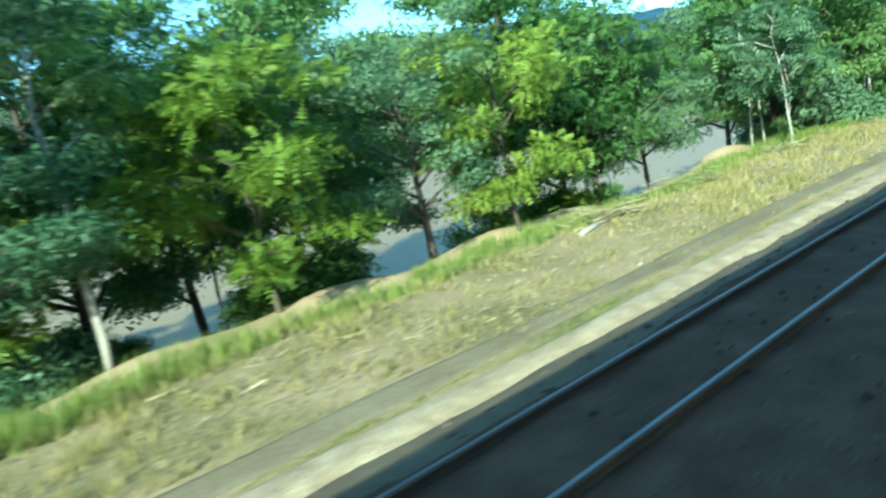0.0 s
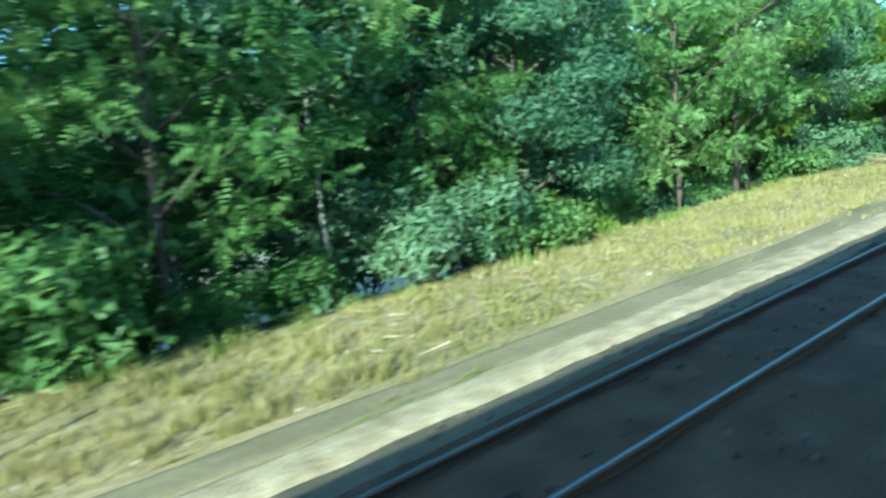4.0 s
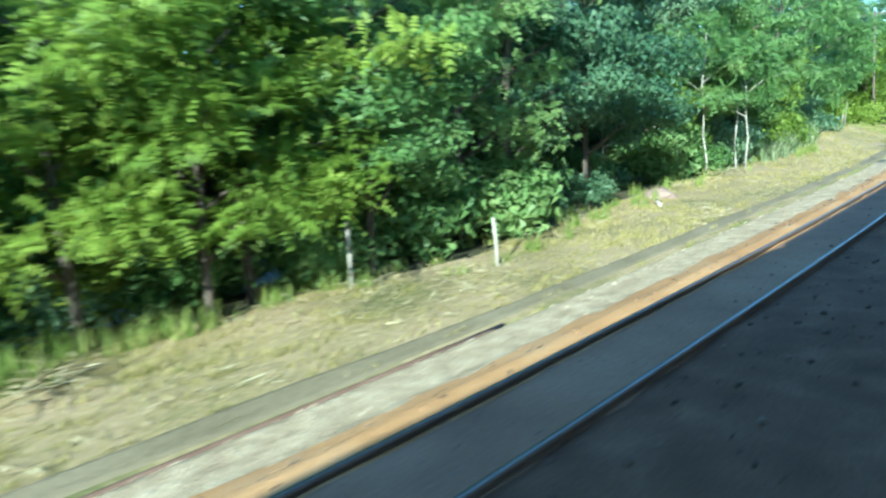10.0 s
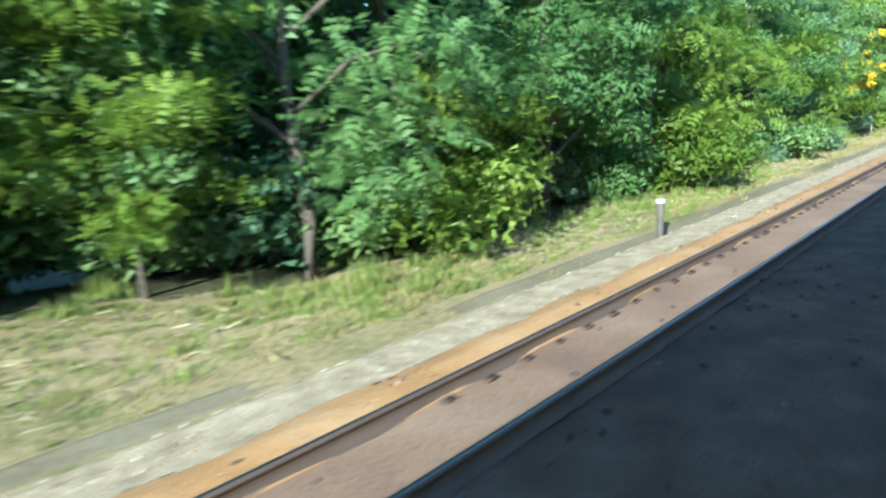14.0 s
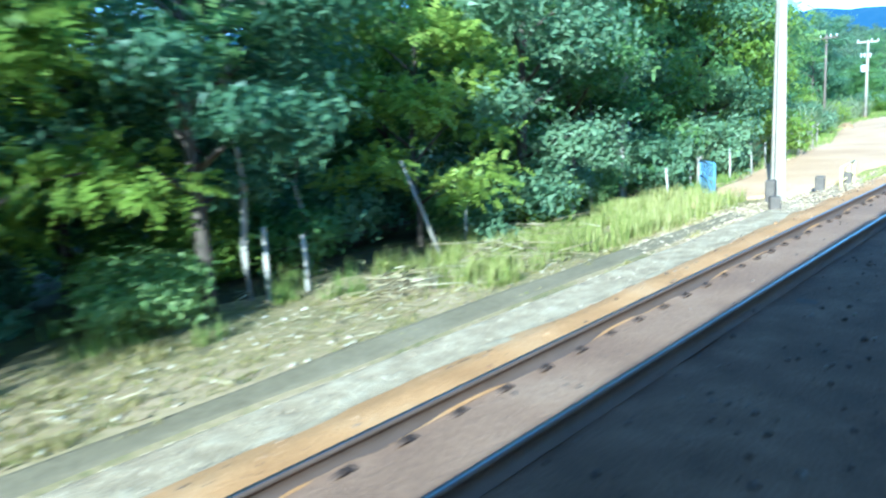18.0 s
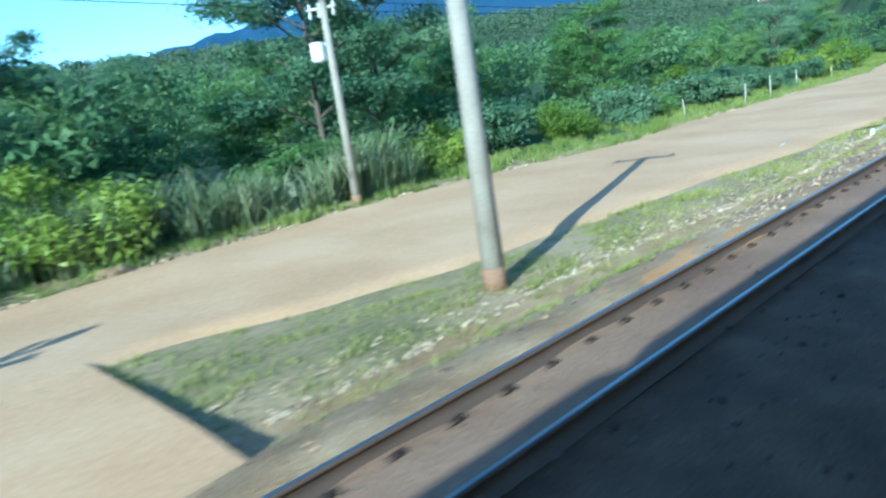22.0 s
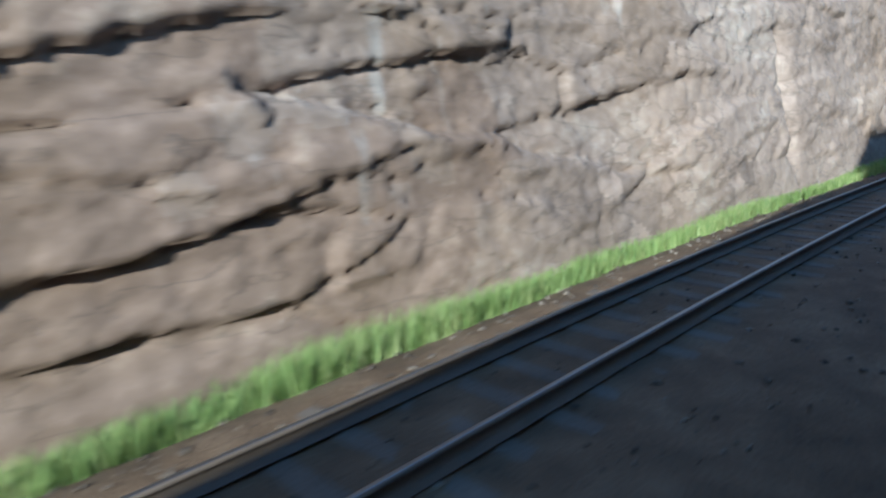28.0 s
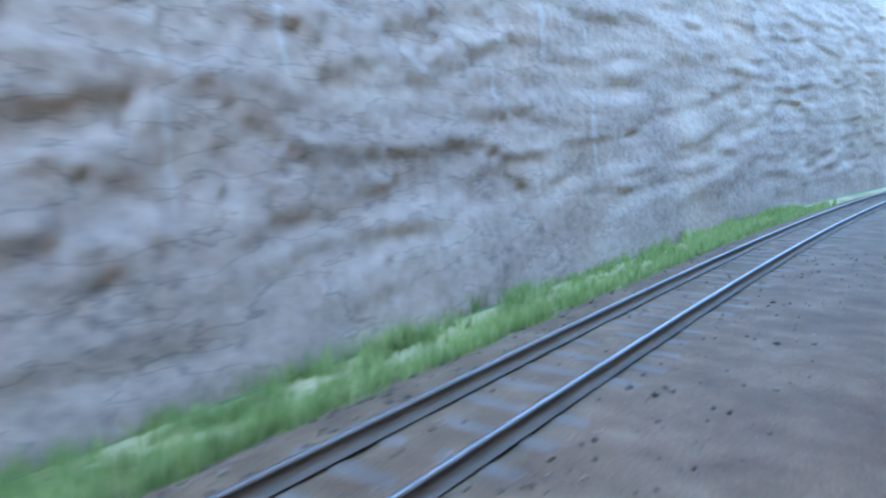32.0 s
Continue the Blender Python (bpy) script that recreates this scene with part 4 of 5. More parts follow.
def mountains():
    """The far ridge in painted haze blue: a broad sloping range behind the hills."""
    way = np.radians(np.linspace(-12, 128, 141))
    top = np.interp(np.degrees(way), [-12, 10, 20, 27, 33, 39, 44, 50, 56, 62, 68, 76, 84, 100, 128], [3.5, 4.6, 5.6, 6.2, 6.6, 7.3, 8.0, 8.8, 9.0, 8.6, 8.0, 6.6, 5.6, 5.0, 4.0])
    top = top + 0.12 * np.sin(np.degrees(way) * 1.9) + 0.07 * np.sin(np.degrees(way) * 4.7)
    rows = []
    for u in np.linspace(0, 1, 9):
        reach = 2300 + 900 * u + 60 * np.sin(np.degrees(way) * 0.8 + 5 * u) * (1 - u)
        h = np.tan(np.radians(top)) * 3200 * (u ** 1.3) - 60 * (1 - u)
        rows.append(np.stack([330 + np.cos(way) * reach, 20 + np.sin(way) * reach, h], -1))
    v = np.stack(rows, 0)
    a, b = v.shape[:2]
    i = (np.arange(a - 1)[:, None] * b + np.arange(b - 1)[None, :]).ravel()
    ob = new("backdrop_mountains", mesh_of("backdrop_mountains", v, np.stack([i, i + 1, i + b + 1, i + b], 1), M_HAZE_MOUNTAIN, smooth=True))
    return tagged(ob, "wooded mountain ridge in the far distance, coloured haze blue", "mountain", kind="structure")


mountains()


def blades(count, seed, s_range, d_lo, d_hi, tall, width, mat, label, name="grass", bend=0.4, clump=0.0):
    """Grass as thin bent blades over a stretch of the plan."""
    rng = np.random.default_rng(seed)
    s = rng.uniform(*s_range, count)
    u = rng.random(count)
    if clump:
        n = max(8, int(count / clump))
        cs, cu = rng.uniform(*s_range, n), rng.random(n)
        k = rng.integers(0, n, count)
        s, u = cs[k] + rng.normal(0, 0.16, count), np.clip(cu[k] + rng.normal(0, 0.02, count), 0, 1)
    lo, hi = d_lo(s), d_hi(s)
    d = lo + (hi - lo) * u
    p = place(s, d, surface_height(s, d) - 0.03)
    a = rng.random(count) * 6.283
    h = tall * (0.35 + 0.9 * rng.random(count)) * (0.7 + 0.3 * wave(s, d, 1.7, 3.0))
    if clump and tall > 0.7:
        h = h * (0.45 + 0.85 * rng.random(n))[k]
    way = np.stack([np.cos(a), np.sin(a), np.zeros(count)], 1)
    side = np.stack([-np.sin(a), np.cos(a), np.zeros(count)], 1) * (width * (0.6 + 0.8 * rng.random(count)))[:, None]
    up = np.array([0, 0, 1.0])
    lean = (bend * (0.2 + rng.random(count)))[:, None]
    if tall > 0.7:
        m = p + up * (h * 0.6)[:, None] + way * lean * (h * 0.35)[:, None]
        t = p + up * (h * 0.92)[:, None] + way * lean * (h * 1.0)[:, None]
        v = np.stack([p - side, p + side, m + side * 0.7, m - side * 0.7, t], 1).reshape(-1, 3)
        i = np.arange(count)[:, None] * 5
        f = np.concatenate([i + np.array([[0, 1, 2]]), i + np.array([[0, 2, 3]]), i + np.array([[3, 2, 4]])])
    else:
        t = p + up * (h * 0.95)[:, None] + way * lean * (h * 0.8)[:, None]
        v = np.stack([p - side, p + side, t], 1).reshape(-1, 3)
        f = np.arange(count * 3).reshape(count, 3)
    return tagged(new(name, mesh_of(name, v, f, mat)), label, "grass", kind="stuff")


_c = lambda v: (lambda s: np.full_like(s, v))
_wood = lambda add: (lambda s: np.array([edge_of_wood(q) for q in s]) + add)
blades(130000, 21, (8, 165), _c(6.6), _wood(0.6), 0.30, 0.013, M_GRASS, "dry straw-coloured grass on the verge", clump=40)
blades(100000, 22, (160, 312), _c(6.55), _wood(0.5), 0.17, 0.011, M_GRASS, "short dry grass on the sloping verge", clump=40)
blades(110000, 39, (8, 165), _c(6.55), _wood(0.3), 0.15, 0.02, M_GRASS, "matted dry grass covering the verge")
blades(80000, 40, (160, 316), _c(6.5), _wood(0.2), 0.10, 0.018, M_GRASS, "short matted dry grass on the slope")
blades(26000, 35, (226, 264), _c(6.5), _wood(0.4), 0.2, 0.012, M_GRASS_GREEN, "fresh green grass on the verge", clump=40)
blades(9000, 36, (8, 312), _c(5.95), _c(6.5), 0.16, 0.012, M_GRASS, "dry tufts growing in the gutter", clump=30)
blades(46000, 23, (8, 240), _c(5.45), _c(6.0), 0.12, 0.010, M_GRASS_GREEN, "thin green grass between ballast and channel", clump=30)
blades(36000, 24, (8, 314), _wood(-0.8), _wood(1.6), 0.55, 0.014, M_GRASS_GREEN, "green weeds along the foot of the trees", clump=50)
blades(110000, 25, (318, 412), lambda s: np.full_like(s, 4.9), lambda s: np.minimum(road_near(s) + 0.1, 9.5), 0.16, 0.012, M_GRASS_ROCK, "sparse green grass and weeds beside the road", clump=40)
blades(14000, 34, (304, 315), _c(6.7), _c(9.4), 0.6, 0.015, M_GRASS_ROCK, "rank green weeds where the road begins", clump=50)
blades(80000, 26, (316, 445), lambda s: road_far(s) - 0.1, lambda s: road_far(s) + 3.6, 0.5, 0.018, M_GRASS_GREEN, "grass along the far edge of the road", clump=40)
blades(16000, 27, (318, 372), lambda s: road_far(s) + 0.9, lambda s: road_far(s) + 3.2, 2.3, 0.038, M_CANE, "tall cane grass behind the road", bend=0.9, clump=34)
blades(26000, 37, (0, 60), _c(9.6), _c(12.7), 0.6, 0.014, M_GRASS_GREEN, "rank green weeds on the river bank", clump=40)
blades(2400, 38, (205, 216), _c(9.2), _c(11.0), 1.2, 0.03, M_CANE, "clump of tall grass at the foot of the trees", bend=0.8, clump=30)
blades(7000, 33, (386, 410), _c(4.7), lambda s: np.minimum(road_near(s) + 0.2, 8.0), 0.26, 0.012, M_GRASS_GREEN, "sparse weeds between the stones beside the road", clump=60)
blades(80000, 28, (406, 430), _c(5.0), lambda s: np.minimum(road_near(s) + 0.2, 13.0), 0.34, 0.013, M_GRASS_ROCK, "lush green grass before the rock face", clump=40)
blades(16000, 29, (424, 446), _c(4.7), lambda s: rock_foot(s) + 0.12, 0.42, 0.013, M_GRASS_ROCK, "yellowing green grass at the foot of the rock face", clump=40)
blades(96000, 41, (444, 535), _c(4.62), lambda s: rock_foot(s) + 0.12, 0.45, 0.013, M_GRASS_COOL, "green grass strip below the tall rock face", clump=40)


# ---- stones ----
def stones(count, seed, s_range, d_lo, d_hi, size, mat, label, height=None, name="ballast_stones"):
    """Loose angular stones over a stretch of the plan."""
    rng = np.random.default_rng(seed)
    base = np.array([(1, 0, 0), (-1, 0, 0), (0, 1, 0), (0, -1, 0), (0, 0, 1), (0, 0, -1)], float)
    tri = np.array([(0, 2, 4), (2, 1, 4), (1, 3, 4), (3, 0, 4), (2, 0, 5), (1, 2, 5), (3, 1, 5), (0, 3, 5)])
    s = rng.uniform(*s_range, count)
    d = d_lo(s) + (d_hi(s) - d_lo(s)) * rng.random(count)
    p = place(s, d, (height or ground_height)(s, d) + size * 0.2)
    v = base[None] * (0.55 + 0.6 * rng.random((count, 6, 1))) + rng.normal(0, 0.18, (count, 6, 3))
    v *= (size * (0.5 + rng.random(count) ** 2))[:, None, None]
    v[:, :, 2] *= 0.75
    v += p[:, None, :]
    f = (np.arange(count)[:, None, None] * 6 + tri[None]).reshape(-1, 3)
    return tagged(new(name, mesh_of(name, v.reshape(-1, 3), f, mat)), label, "stones", kind="stuff")


stones(18000, 61, (12, 520), _c(4.0), _c(5.35), 0.035, M_DARK_STONE, "dark angular ballast stones beside the rail", bed_height)
stones(12000, 62, (12, 520), _c(1.0), _c(3.65), 0.035, M_DARK_STONE, "dusty ballast stones between the tracks", bed_height)
stones(12000, 63, (12, 165), _c(5.0), _c(5.4), 0.03, M_PALE_STONE, "pale clean ballast stones along the shoulder", bed_height)
stones(18000, 69, (150, 318), _c(4.7), _c(5.6), 0.032, M_PALE_STONE, "bright clean ballast stones on the shoulder", lambda s, d: np.maximum(surface_height(s, d), np.interp(d, [4.4, 4.65, 5.55, 5.75], [-0.3, -0.28, -0.33, -0.8])))
stones(9000, 64, (140, 430), _c(4.0), _c(5.0), 0.03, M_ORE_STONE, "rust-orange gravel beside the outer rail", bed_height)
stones(3500, 70, (250, 314), _c(6.5), _c(8.4), 0.035, M_LITTER, "dead leaves and pale litter strewn on the verge", name="leaf_litter")
stones(3000, 71, (20, 150), _c(6.6), _c(9.0), 0.03, M_LITTER, "dry leaves and clods on the verge", name="leaf_litter")
stones(5000, 72, (308, 322), _c(5.0), lambda s: np.minimum(np.maximum(road_near(s), 6.0), 6.6), 0.035, M_PALE_STONE, "grey gravel where the road begins")
stones(15000, 65, (318, 408), _c(4.6), lambda s: np.minimum(road_near(s), 6.6), 0.03, M_PALE_STONE, "pale and rusty stones beside the road")
stones(2600, 66, (336, 352), _c(5.0), lambda s: road_near(s) - 0.3, 0.028, M_PALE_STONE, "grey gravel round the crossing signal")
stones(9000, 75, (314, 349), _c(4.3), _c(5.9), 0.035, M_TAN_STONE, "tan gravel between the outer rail and the road", surface_height)
stones(12000, 73, (366, 432), _c(4.05), _c(5.35), 0.04, M_TAN_STONE, "tan gravel heaped beside the outer rail", surface_height)
stones(2600, 74, (318, 402), lambda s: road_far(s) - 0.15, lambda s: road_far(s) + 0.35, 0.07, M_TAN_STONE, "clods of tan earth along the far road edge", name="earth_clods")
stones(2600, 67, (405, 432), _c(4.9), _c(5.7), 0.05, M_ORE_STONE, "brown rubble at the edge of the ballast")
stones(90, 68, (422, 427), _c(6.4), _c(7.6), 0.07, M_PALE_STONE, "fallen rock fragments at the end of the cutting")

M_WHITE = material("white_paint", [(0.55, 0.55, 0.52), (0.74, 0.74, 0.71), (0.80, 0.80, 0.78)], 2.0, 25.0, rough=0.55, bump=0.05)
M_GREY = material("galvanised_steel", [(0.30, 0.31, 0.32), (0.44, 0.45, 0.46), (0.54, 0.55, 0.56)], 3.0, 30.0, rough=0.45, metal=0.5, bump=0.05)
M_SIGN_BACK = material("grey_sheet_metal", [(0.24, 0.27, 0.28), (0.34, 0.37, 0.38)], 2.0, 20.0, rough=0.5, bump=0.05)
M_RED = material("red_paint", [(0.42, 0.03, 0.02), (0.55, 0.05, 0.03)], 3.0, 30.0, rough=0.5, bump=0.05)
M_LAMP = material("lit_red_lens", [(0.7, 0.03, 0.02), (0.8, 0.05, 0.03)], 3.0, 30.0, rough=0.3, bump=0)
M_LAMP.node_tree.nodes["Principled BSDF"].inputs["Emission Color"].default_value = (1.0, 0.05, 0.03, 1)
M_LAMP.node_tree.nodes["Principled BSDF"].inputs["Emission Strength"].default_value = 1.5
M_YELLOW = material("yellow_paint", [(0.55, 0.42, 0.16), (0.68, 0.56, 0.27)], 3.0, 30.0, rough=0.55, bump=0.1)
M_BLUE = material("blue_paint", [(0.10, 0.20, 0.34), (0.18, 0.32, 0.48)], 3.0, 30.0, rough=0.5, bump=0.05)
M_POST_WOOD = material("weathered_wood", [(0.25, 0.22, 0.17), (0.40, 0.36, 0.29), (0.55, 0.50, 0.41)], 3.0, 40.0, stretch=(1, 1, 0.25), bump=0.5, per_object=0.3)
M_POLE_WOOD = material("tarred_wood", [(0.08, 0.06, 0.045), (0.15, 0.115, 0.085), (0.22, 0.175, 0.135)], 3.0, 40.0, stretch=(1, 1, 0.15), bump=0.4)
M_STUMP = material("old_concrete", [(0.06, 0.05, 0.04), (0.11, 0.09, 0.07), (0.18, 0.15, 0.12)], 3.0, 30.0, bump=0.4)
M_FLOWER = material("yellow_blossom", [(0.68, 0.43, 0.01), (0.85, 0.60, 0.03)], 2.0, 10.0, rough=0.6, bump=0, island=0.4, through_light=0.3)
M_STRAW = material("dry_straw", [(0.28, 0.22, 0.11), (0.40, 0.33, 0.18), (0.52, 0.45, 0.28)], 1.0, 20.0, island=0.5, bump=0, through_light=0.2)
M_RUSTY = material("rusty_iron", [(0.10, 0.055, 0.035), (0.17, 0.10, 0.062), (0.25, 0.165, 0.11)], 2.0, 30.0, rough=0.85, bump=0.3)


def cylinder(a, b, r, r2=None, sides=12):
    return tubed([a, b], [r, r if r2 is None else r2], sides)


# ---- poles and cables ----
def wooden_pole(height, arm=True, thick=0.09):
    t = tagged(new("telegraph_pole"), "tall brown wooden pole with a crossarm beside the trees", "utility pole", group="wooden poles")
    part("pole", cylinder((0, 0, -0.3), (0, 0, height), thick, thick * 0.72), M_POLE_WOOD, t)
    if arm:
        a = part("crossarm", boxed((1.7, 0.10, 0.12), (0, 0.1, height - 0.25), 0.01), M_POLE_WOOD, t)
        for x in (-0.75, -0.35, 0.35, 0.75):
            part("insulator", tubed([(x, 0.1, height - 0.19), (x, 0.1, height - 0.1), (x, 0.1, height - 0.02)], [0.03, 0.045, 0.02], 8), M_WHITE, a)
    return t


_p = wooden_pole(8.4, thick=0.085)
_p.matrix_world = stand(160.0, 9.8, turn=90)
copy_thing(_p, stand(235.2, 9.3, turn=88))
_p = wooden_pole(6.2, False, 0.05)
tagged(_p, "thin dark wooden pole standing before the trees")
_p.matrix_world = stand(77.5, 7.3)
_p = wooden_pole(6.6)
_p.matrix_world = stand(349.7, 14.9, turn=75)
for _s, _d, _turn in ((416.0, 23.5, 80),):
    copy_thing(_p, stand(_s, _d, turn=_turn))


def cable(a, b, sag, r=0.012):
    """A wire hung between two plan points."""
    pts = []
    for i in range(13):
        u = i / 12
        q = place(a[0] + (b[0] - a[0]) * u, a[1] + (b[1] - a[1]) * u, a[2] + (b[2] - a[2]) * u - sag * 4 * u * (1 - u))
        pts.append(tuple(map(float, q)))
    t = tagged(new("overhead_cable"), "thin dark cable hung between the poles", "cable", group="overhead cables")
    part("wire", tubed(pts, [r] * 13, 5), M_IRON, t)
    return t


for _a, _b in (((78.0, 11.5, 7.9), (160.0, 9.8, 7.9)), ((160.0, 9.8, 7.9), (235.2, 9.3, 7.9)), ((235.2, 9.3, 7.9), (349.7, 14.9, 6.1)), ((349.7, 14.9, 6.1), (416.0, 23.5, 6.1))):
    for _o in (-0.6, 0.6):
        cable((_a[0], _a[1] + _o, _a[2]), (_b[0], _b[1] + _o, _b[2]), 0.7)


def concrete_pole(height, wide, narrow):
    """A tapered concrete pole with a recessed web and step holes."""
    t = tagged(new("concrete_pole"), "pale tapered concrete power pole beside the track", "utility pole", group="concrete poles")
    bm = bmesh.new()
    w0, w1 = wide / 2, narrow / 2
    ring = lambda w, z: [bm.verts.new((x * w, y * w, z)) for x, y in ((-1, -0.8), (-0.45, -0.8), (-0.35, -0.5), (0.35, -0.5), (0.45, -0.8), (1, -0.8), (1, 0.8), (0.45, 0.8), (0.35, 0.5), (-0.35, 0.5), (-0.45, 0.8), (-1, 0.8))]
    a, b = ring(w0, -0.4), ring(w1, height)
    for j in range(12):
        bm.faces.new((a[j], a[(j + 1) % 12], b[(j + 1) % 12], b[j]))
    bm.faces.new(b)
    part("shaft", bm, M_CONCRETE, t)
    for k in range(int(height / 0.75)):
        z = 0.55 + 0.75 * k
        w = w0 + (w1 - w0) * z / height
        part("step_slot", boxed((w * 0.9, w * 1.02, 0.05), (0, 0, z), 0.004), M_IRON, t)
    a = part("crossarm", boxed((0.11, 1.9, 0.12), (0.12, 0, height - 0.25), 0.01), M_CONCRETE, t)
    for y in (-0.85, 0.0, 0.85):
        part("insulator", tubed([(0.12, y, height - 0.2), (0.12, y, height - 0.08), (0.12, y, height + 0.02)], [0.03, 0.05, 0.02], 8), M_WHITE, a)
    return t


_p = concrete_pole(5.6, 0.36, 0.22)
_p.matrix_world = stand(315.9, 6.4, turn=40)
copy_thing(_p, stand(337.4, 6.15, turn=38))


def round_pole(height, r0, r1, box_at=None):
    t = tagged(new("concrete_pole"), "slim round concrete pole with a crossarm", "utility pole", group="concrete poles")
    part("shaft", cylinder((0, 0, -0.4), (0, 0, height), r0, r1, 14), M_CONCRETE, t)
    part("painted_foot", cylinder((0, 0, -0.02), (0, 0, 0.32), r0 + 0.006, r0 + 0.004, 14), M_RUST, t, "earth-stained foot")
    a = part("crossarm", boxed((0.09, 1.8, 0.11), (0.1, 0, height - 0.15), 0.01), M_POST_WOOD, t)
    for y in (-0.8, -0.3, 0.8):
        part("insulator", tubed([(0.1, y, height - 0.1), (0.1, y, height), (0.1, y, height + 0.1)], [0.03, 0.05, 0.02], 8), M_WHITE, a)
    if box_at:
        b = part("transformer_box", boxed((0.42, 0.36, 0.55), (-0.05, 0.34, box_at), 0.05), M_WHITE, t, "pale transformer box")
        part("bracket", boxed((0.1, 0.5, 0.06), (0, 0.15, box_at + 0.2), 0.01), M_GREY, b)
        part("fuse_arm", boxed((0.07, 0.9, 0.07), (0.08, 0.1, height - 1.25), 0.01), M_POST_WOOD, t)
        for y in (-0.25, 0.2, 0.5):
            part("fuse", tubed([(0.1, y, height - 1.5), (0.16, y, height - 1.1)], [0.04, 0.03], 8), M_WHITE, t)
    return t


round_pole(5.3, 0.17, 0.12).matrix_world = stand(363.3, 6.6, turn=35)
_t = round_pole(7.0, 0.15, 0.09, 4.55)
tagged(_t, "slim concrete pole carrying a pale transformer box at the road edge")
_t.matrix_world = stand(368.4, 16.8, turn=30)

# ---- posts beside the line ----
def capped_post(height, label):
    t = tagged(new("marker_post"), label, "post", group="capped posts")
    part("pipe", cylinder((0, 0, -0.2), (0, 0, height), 0.075, 0.075, 14), M_STUMP, t)
    part("cap", tubed([(0, 0, height - 0.03), (0, 0, height + 0.03), (0, 0, height + 0.045)], [0.09, 0.09, 0.05], 14), M_WHITE, t, "white-painted cap")
    return t


_p = capped_post(0.86, "short grey pipe post with a white cap")
_p.matrix_world = stand(156.7, 6.05)
for _s, _d in ((249.5, 5.78), (340.5, 5.85)):
    copy_thing(_p, stand(_s, _d))
_t = tagged(new("signal_post"), "slim post painted white below and grey above", "post")
part("lower_pipe", cylinder((0, 0, -0.2), (0, 0, 1.28), 0.065, 0.065, 14), M_WHITE, _t, "white-painted lower half")
part("upper_pipe", cylinder((0, 0, 1.28), (0, 0, 2.5), 0.05, 0.05, 12), M_IRON, _t, "dark grey upper half")
part("top_cap", tubed([(0, 0, 2.5), (0, 0, 2.58)], [0.065, 0.04], 12), M_YELLOW, _t)
_t.matrix_world = stand(167.3, 5.9)


def fence_post(height, lean):
    t = tagged(new("fence_post"), "weathered wooden fence post", "fence post", group="fence posts")
    rng = random.Random(int(height * 100) + 7)
    part("stake", tubed([(0, 0, -0.2), (lean * 0.4, rng.uniform(-0.02, 0.02), height * 0.5), (lean, rng.uniform(-0.04, 0.04), height)], [0.04, 0.036, 0.03], 7), M_POST_WOOD, t)
    return t


_posts = [fence_post(1.15, 0.05), fence_post(0.95, -0.06), fence_post(1.35, 0.02), fence_post(1.0, 0.22)]
_fence = [(181.1, 9.2, 0), (184.1, 8.35, 1), (227.9, 13.1, 1), (225.2, 14.6, 3), (233.7, 13.2, 2), (234.5, 12.2, 2), (296.0, 8.8, 2), (301.7, 8.95, 0), (302.5, 9.1, 1), (306.4, 9.2, 1), (310.7, 9.5, 1), (312.2, 9.9, 1), (314.3, 8.75, 1), (317.3, 9.5, 1),
          (318.9, 8.9, 0), (320.9, 8.95, 0), (324.5, 9.8, 1), (328.2, 10.2, 1), (329.4, 10.5, 1), (331.5, 10.75, 1), (333.4, 10.7, 0), (335.7, 11.2, 0), (340.5, 12.6, 1), (345.0, 13.9, 0), (394.7, 16.3, 0), (398.4, 16.4, 2), (397.9, 17.6, 1), (390.0, 17.4, 1), (404.5, 17.2, 0), (412.0, 17.6, 1)]
for _i, _q in enumerate(_posts):
    _s, _d, _k = [f for f in _fence if f[2] == _i][0]
    _q.matrix_world = stand(_s, _d, turn=37 * _i)
    for _n, (_s, _d, _k) in enumerate([f for f in _fence if f[2] == _i][1:]):
        copy_thing(_q, stand(_s, _d, turn=53 * _n + 20 * _i))
_line = [f for f in _fence if 300 < f[0] < 346]
for _a, _b in zip(_line, _line[1:]):
    for _h in (0.45, 0.8):
        _t = cable((_a[0], _a[1], float(ground_height(_a[0], _a[1])) + _h), (_b[0], _b[1], float(ground_height(_b[0], _b[1])) + _h), 0.03, 0.004)
        _t.name = "fence_wire"
        tagged(_t, "thin rusty wire between the fence posts", "fence wire", group="fence wires")
_t = tagged(new("leaning_branch"), "long bare branch leaning against the trees", "branch")
part("branch", tubed([(0, 0, -0.1), (-0.35, 0.1, 0.9), (-0.8, 0.15, 2.0)], [0.045, 0.04, 0.02], 7), M_POST_WOOD, _t)
_t.matrix_world = stand(305.3, 8.7)

# ---- gate, railing, stumps at the road's start ----
_t = tagged(new("metal_gate"), "blue metal field gate standing open beside the road", "gate")
for _a, _b in (((0, 0, 0.1), (0, 0, 1.0)), ((1.5, 0, 0.1), (1.5, 0, 1.0)), ((0, 0, 1.0), (1.5, 0, 1.0)), ((0, 0, 0.1), (1.5, 0, 0.1)), ((0, 0, 0.55), (1.5, 0, 0.55))):
    part("frame_bar", cylinder(_a, _b, 0.028, None, 8), M_BLUE, _t)
for _k in range(1, 8):
    part("upright_bar", cylinder((1.5 * _k / 8, 0, 0.1), (1.5 * _k / 8, 0, 1.0), 0.009, None, 5), M_BLUE, _t)
part("brace", cylinder((0, 0.01, 0.1), (1.5, 0.01, 1.0), 0.016, None, 6), M_BLUE, _t)
_t.matrix_world = stand(315.0, 7.75, turn=38)
_t = tagged(new("gate_post"), "pale square concrete gate post", "post")
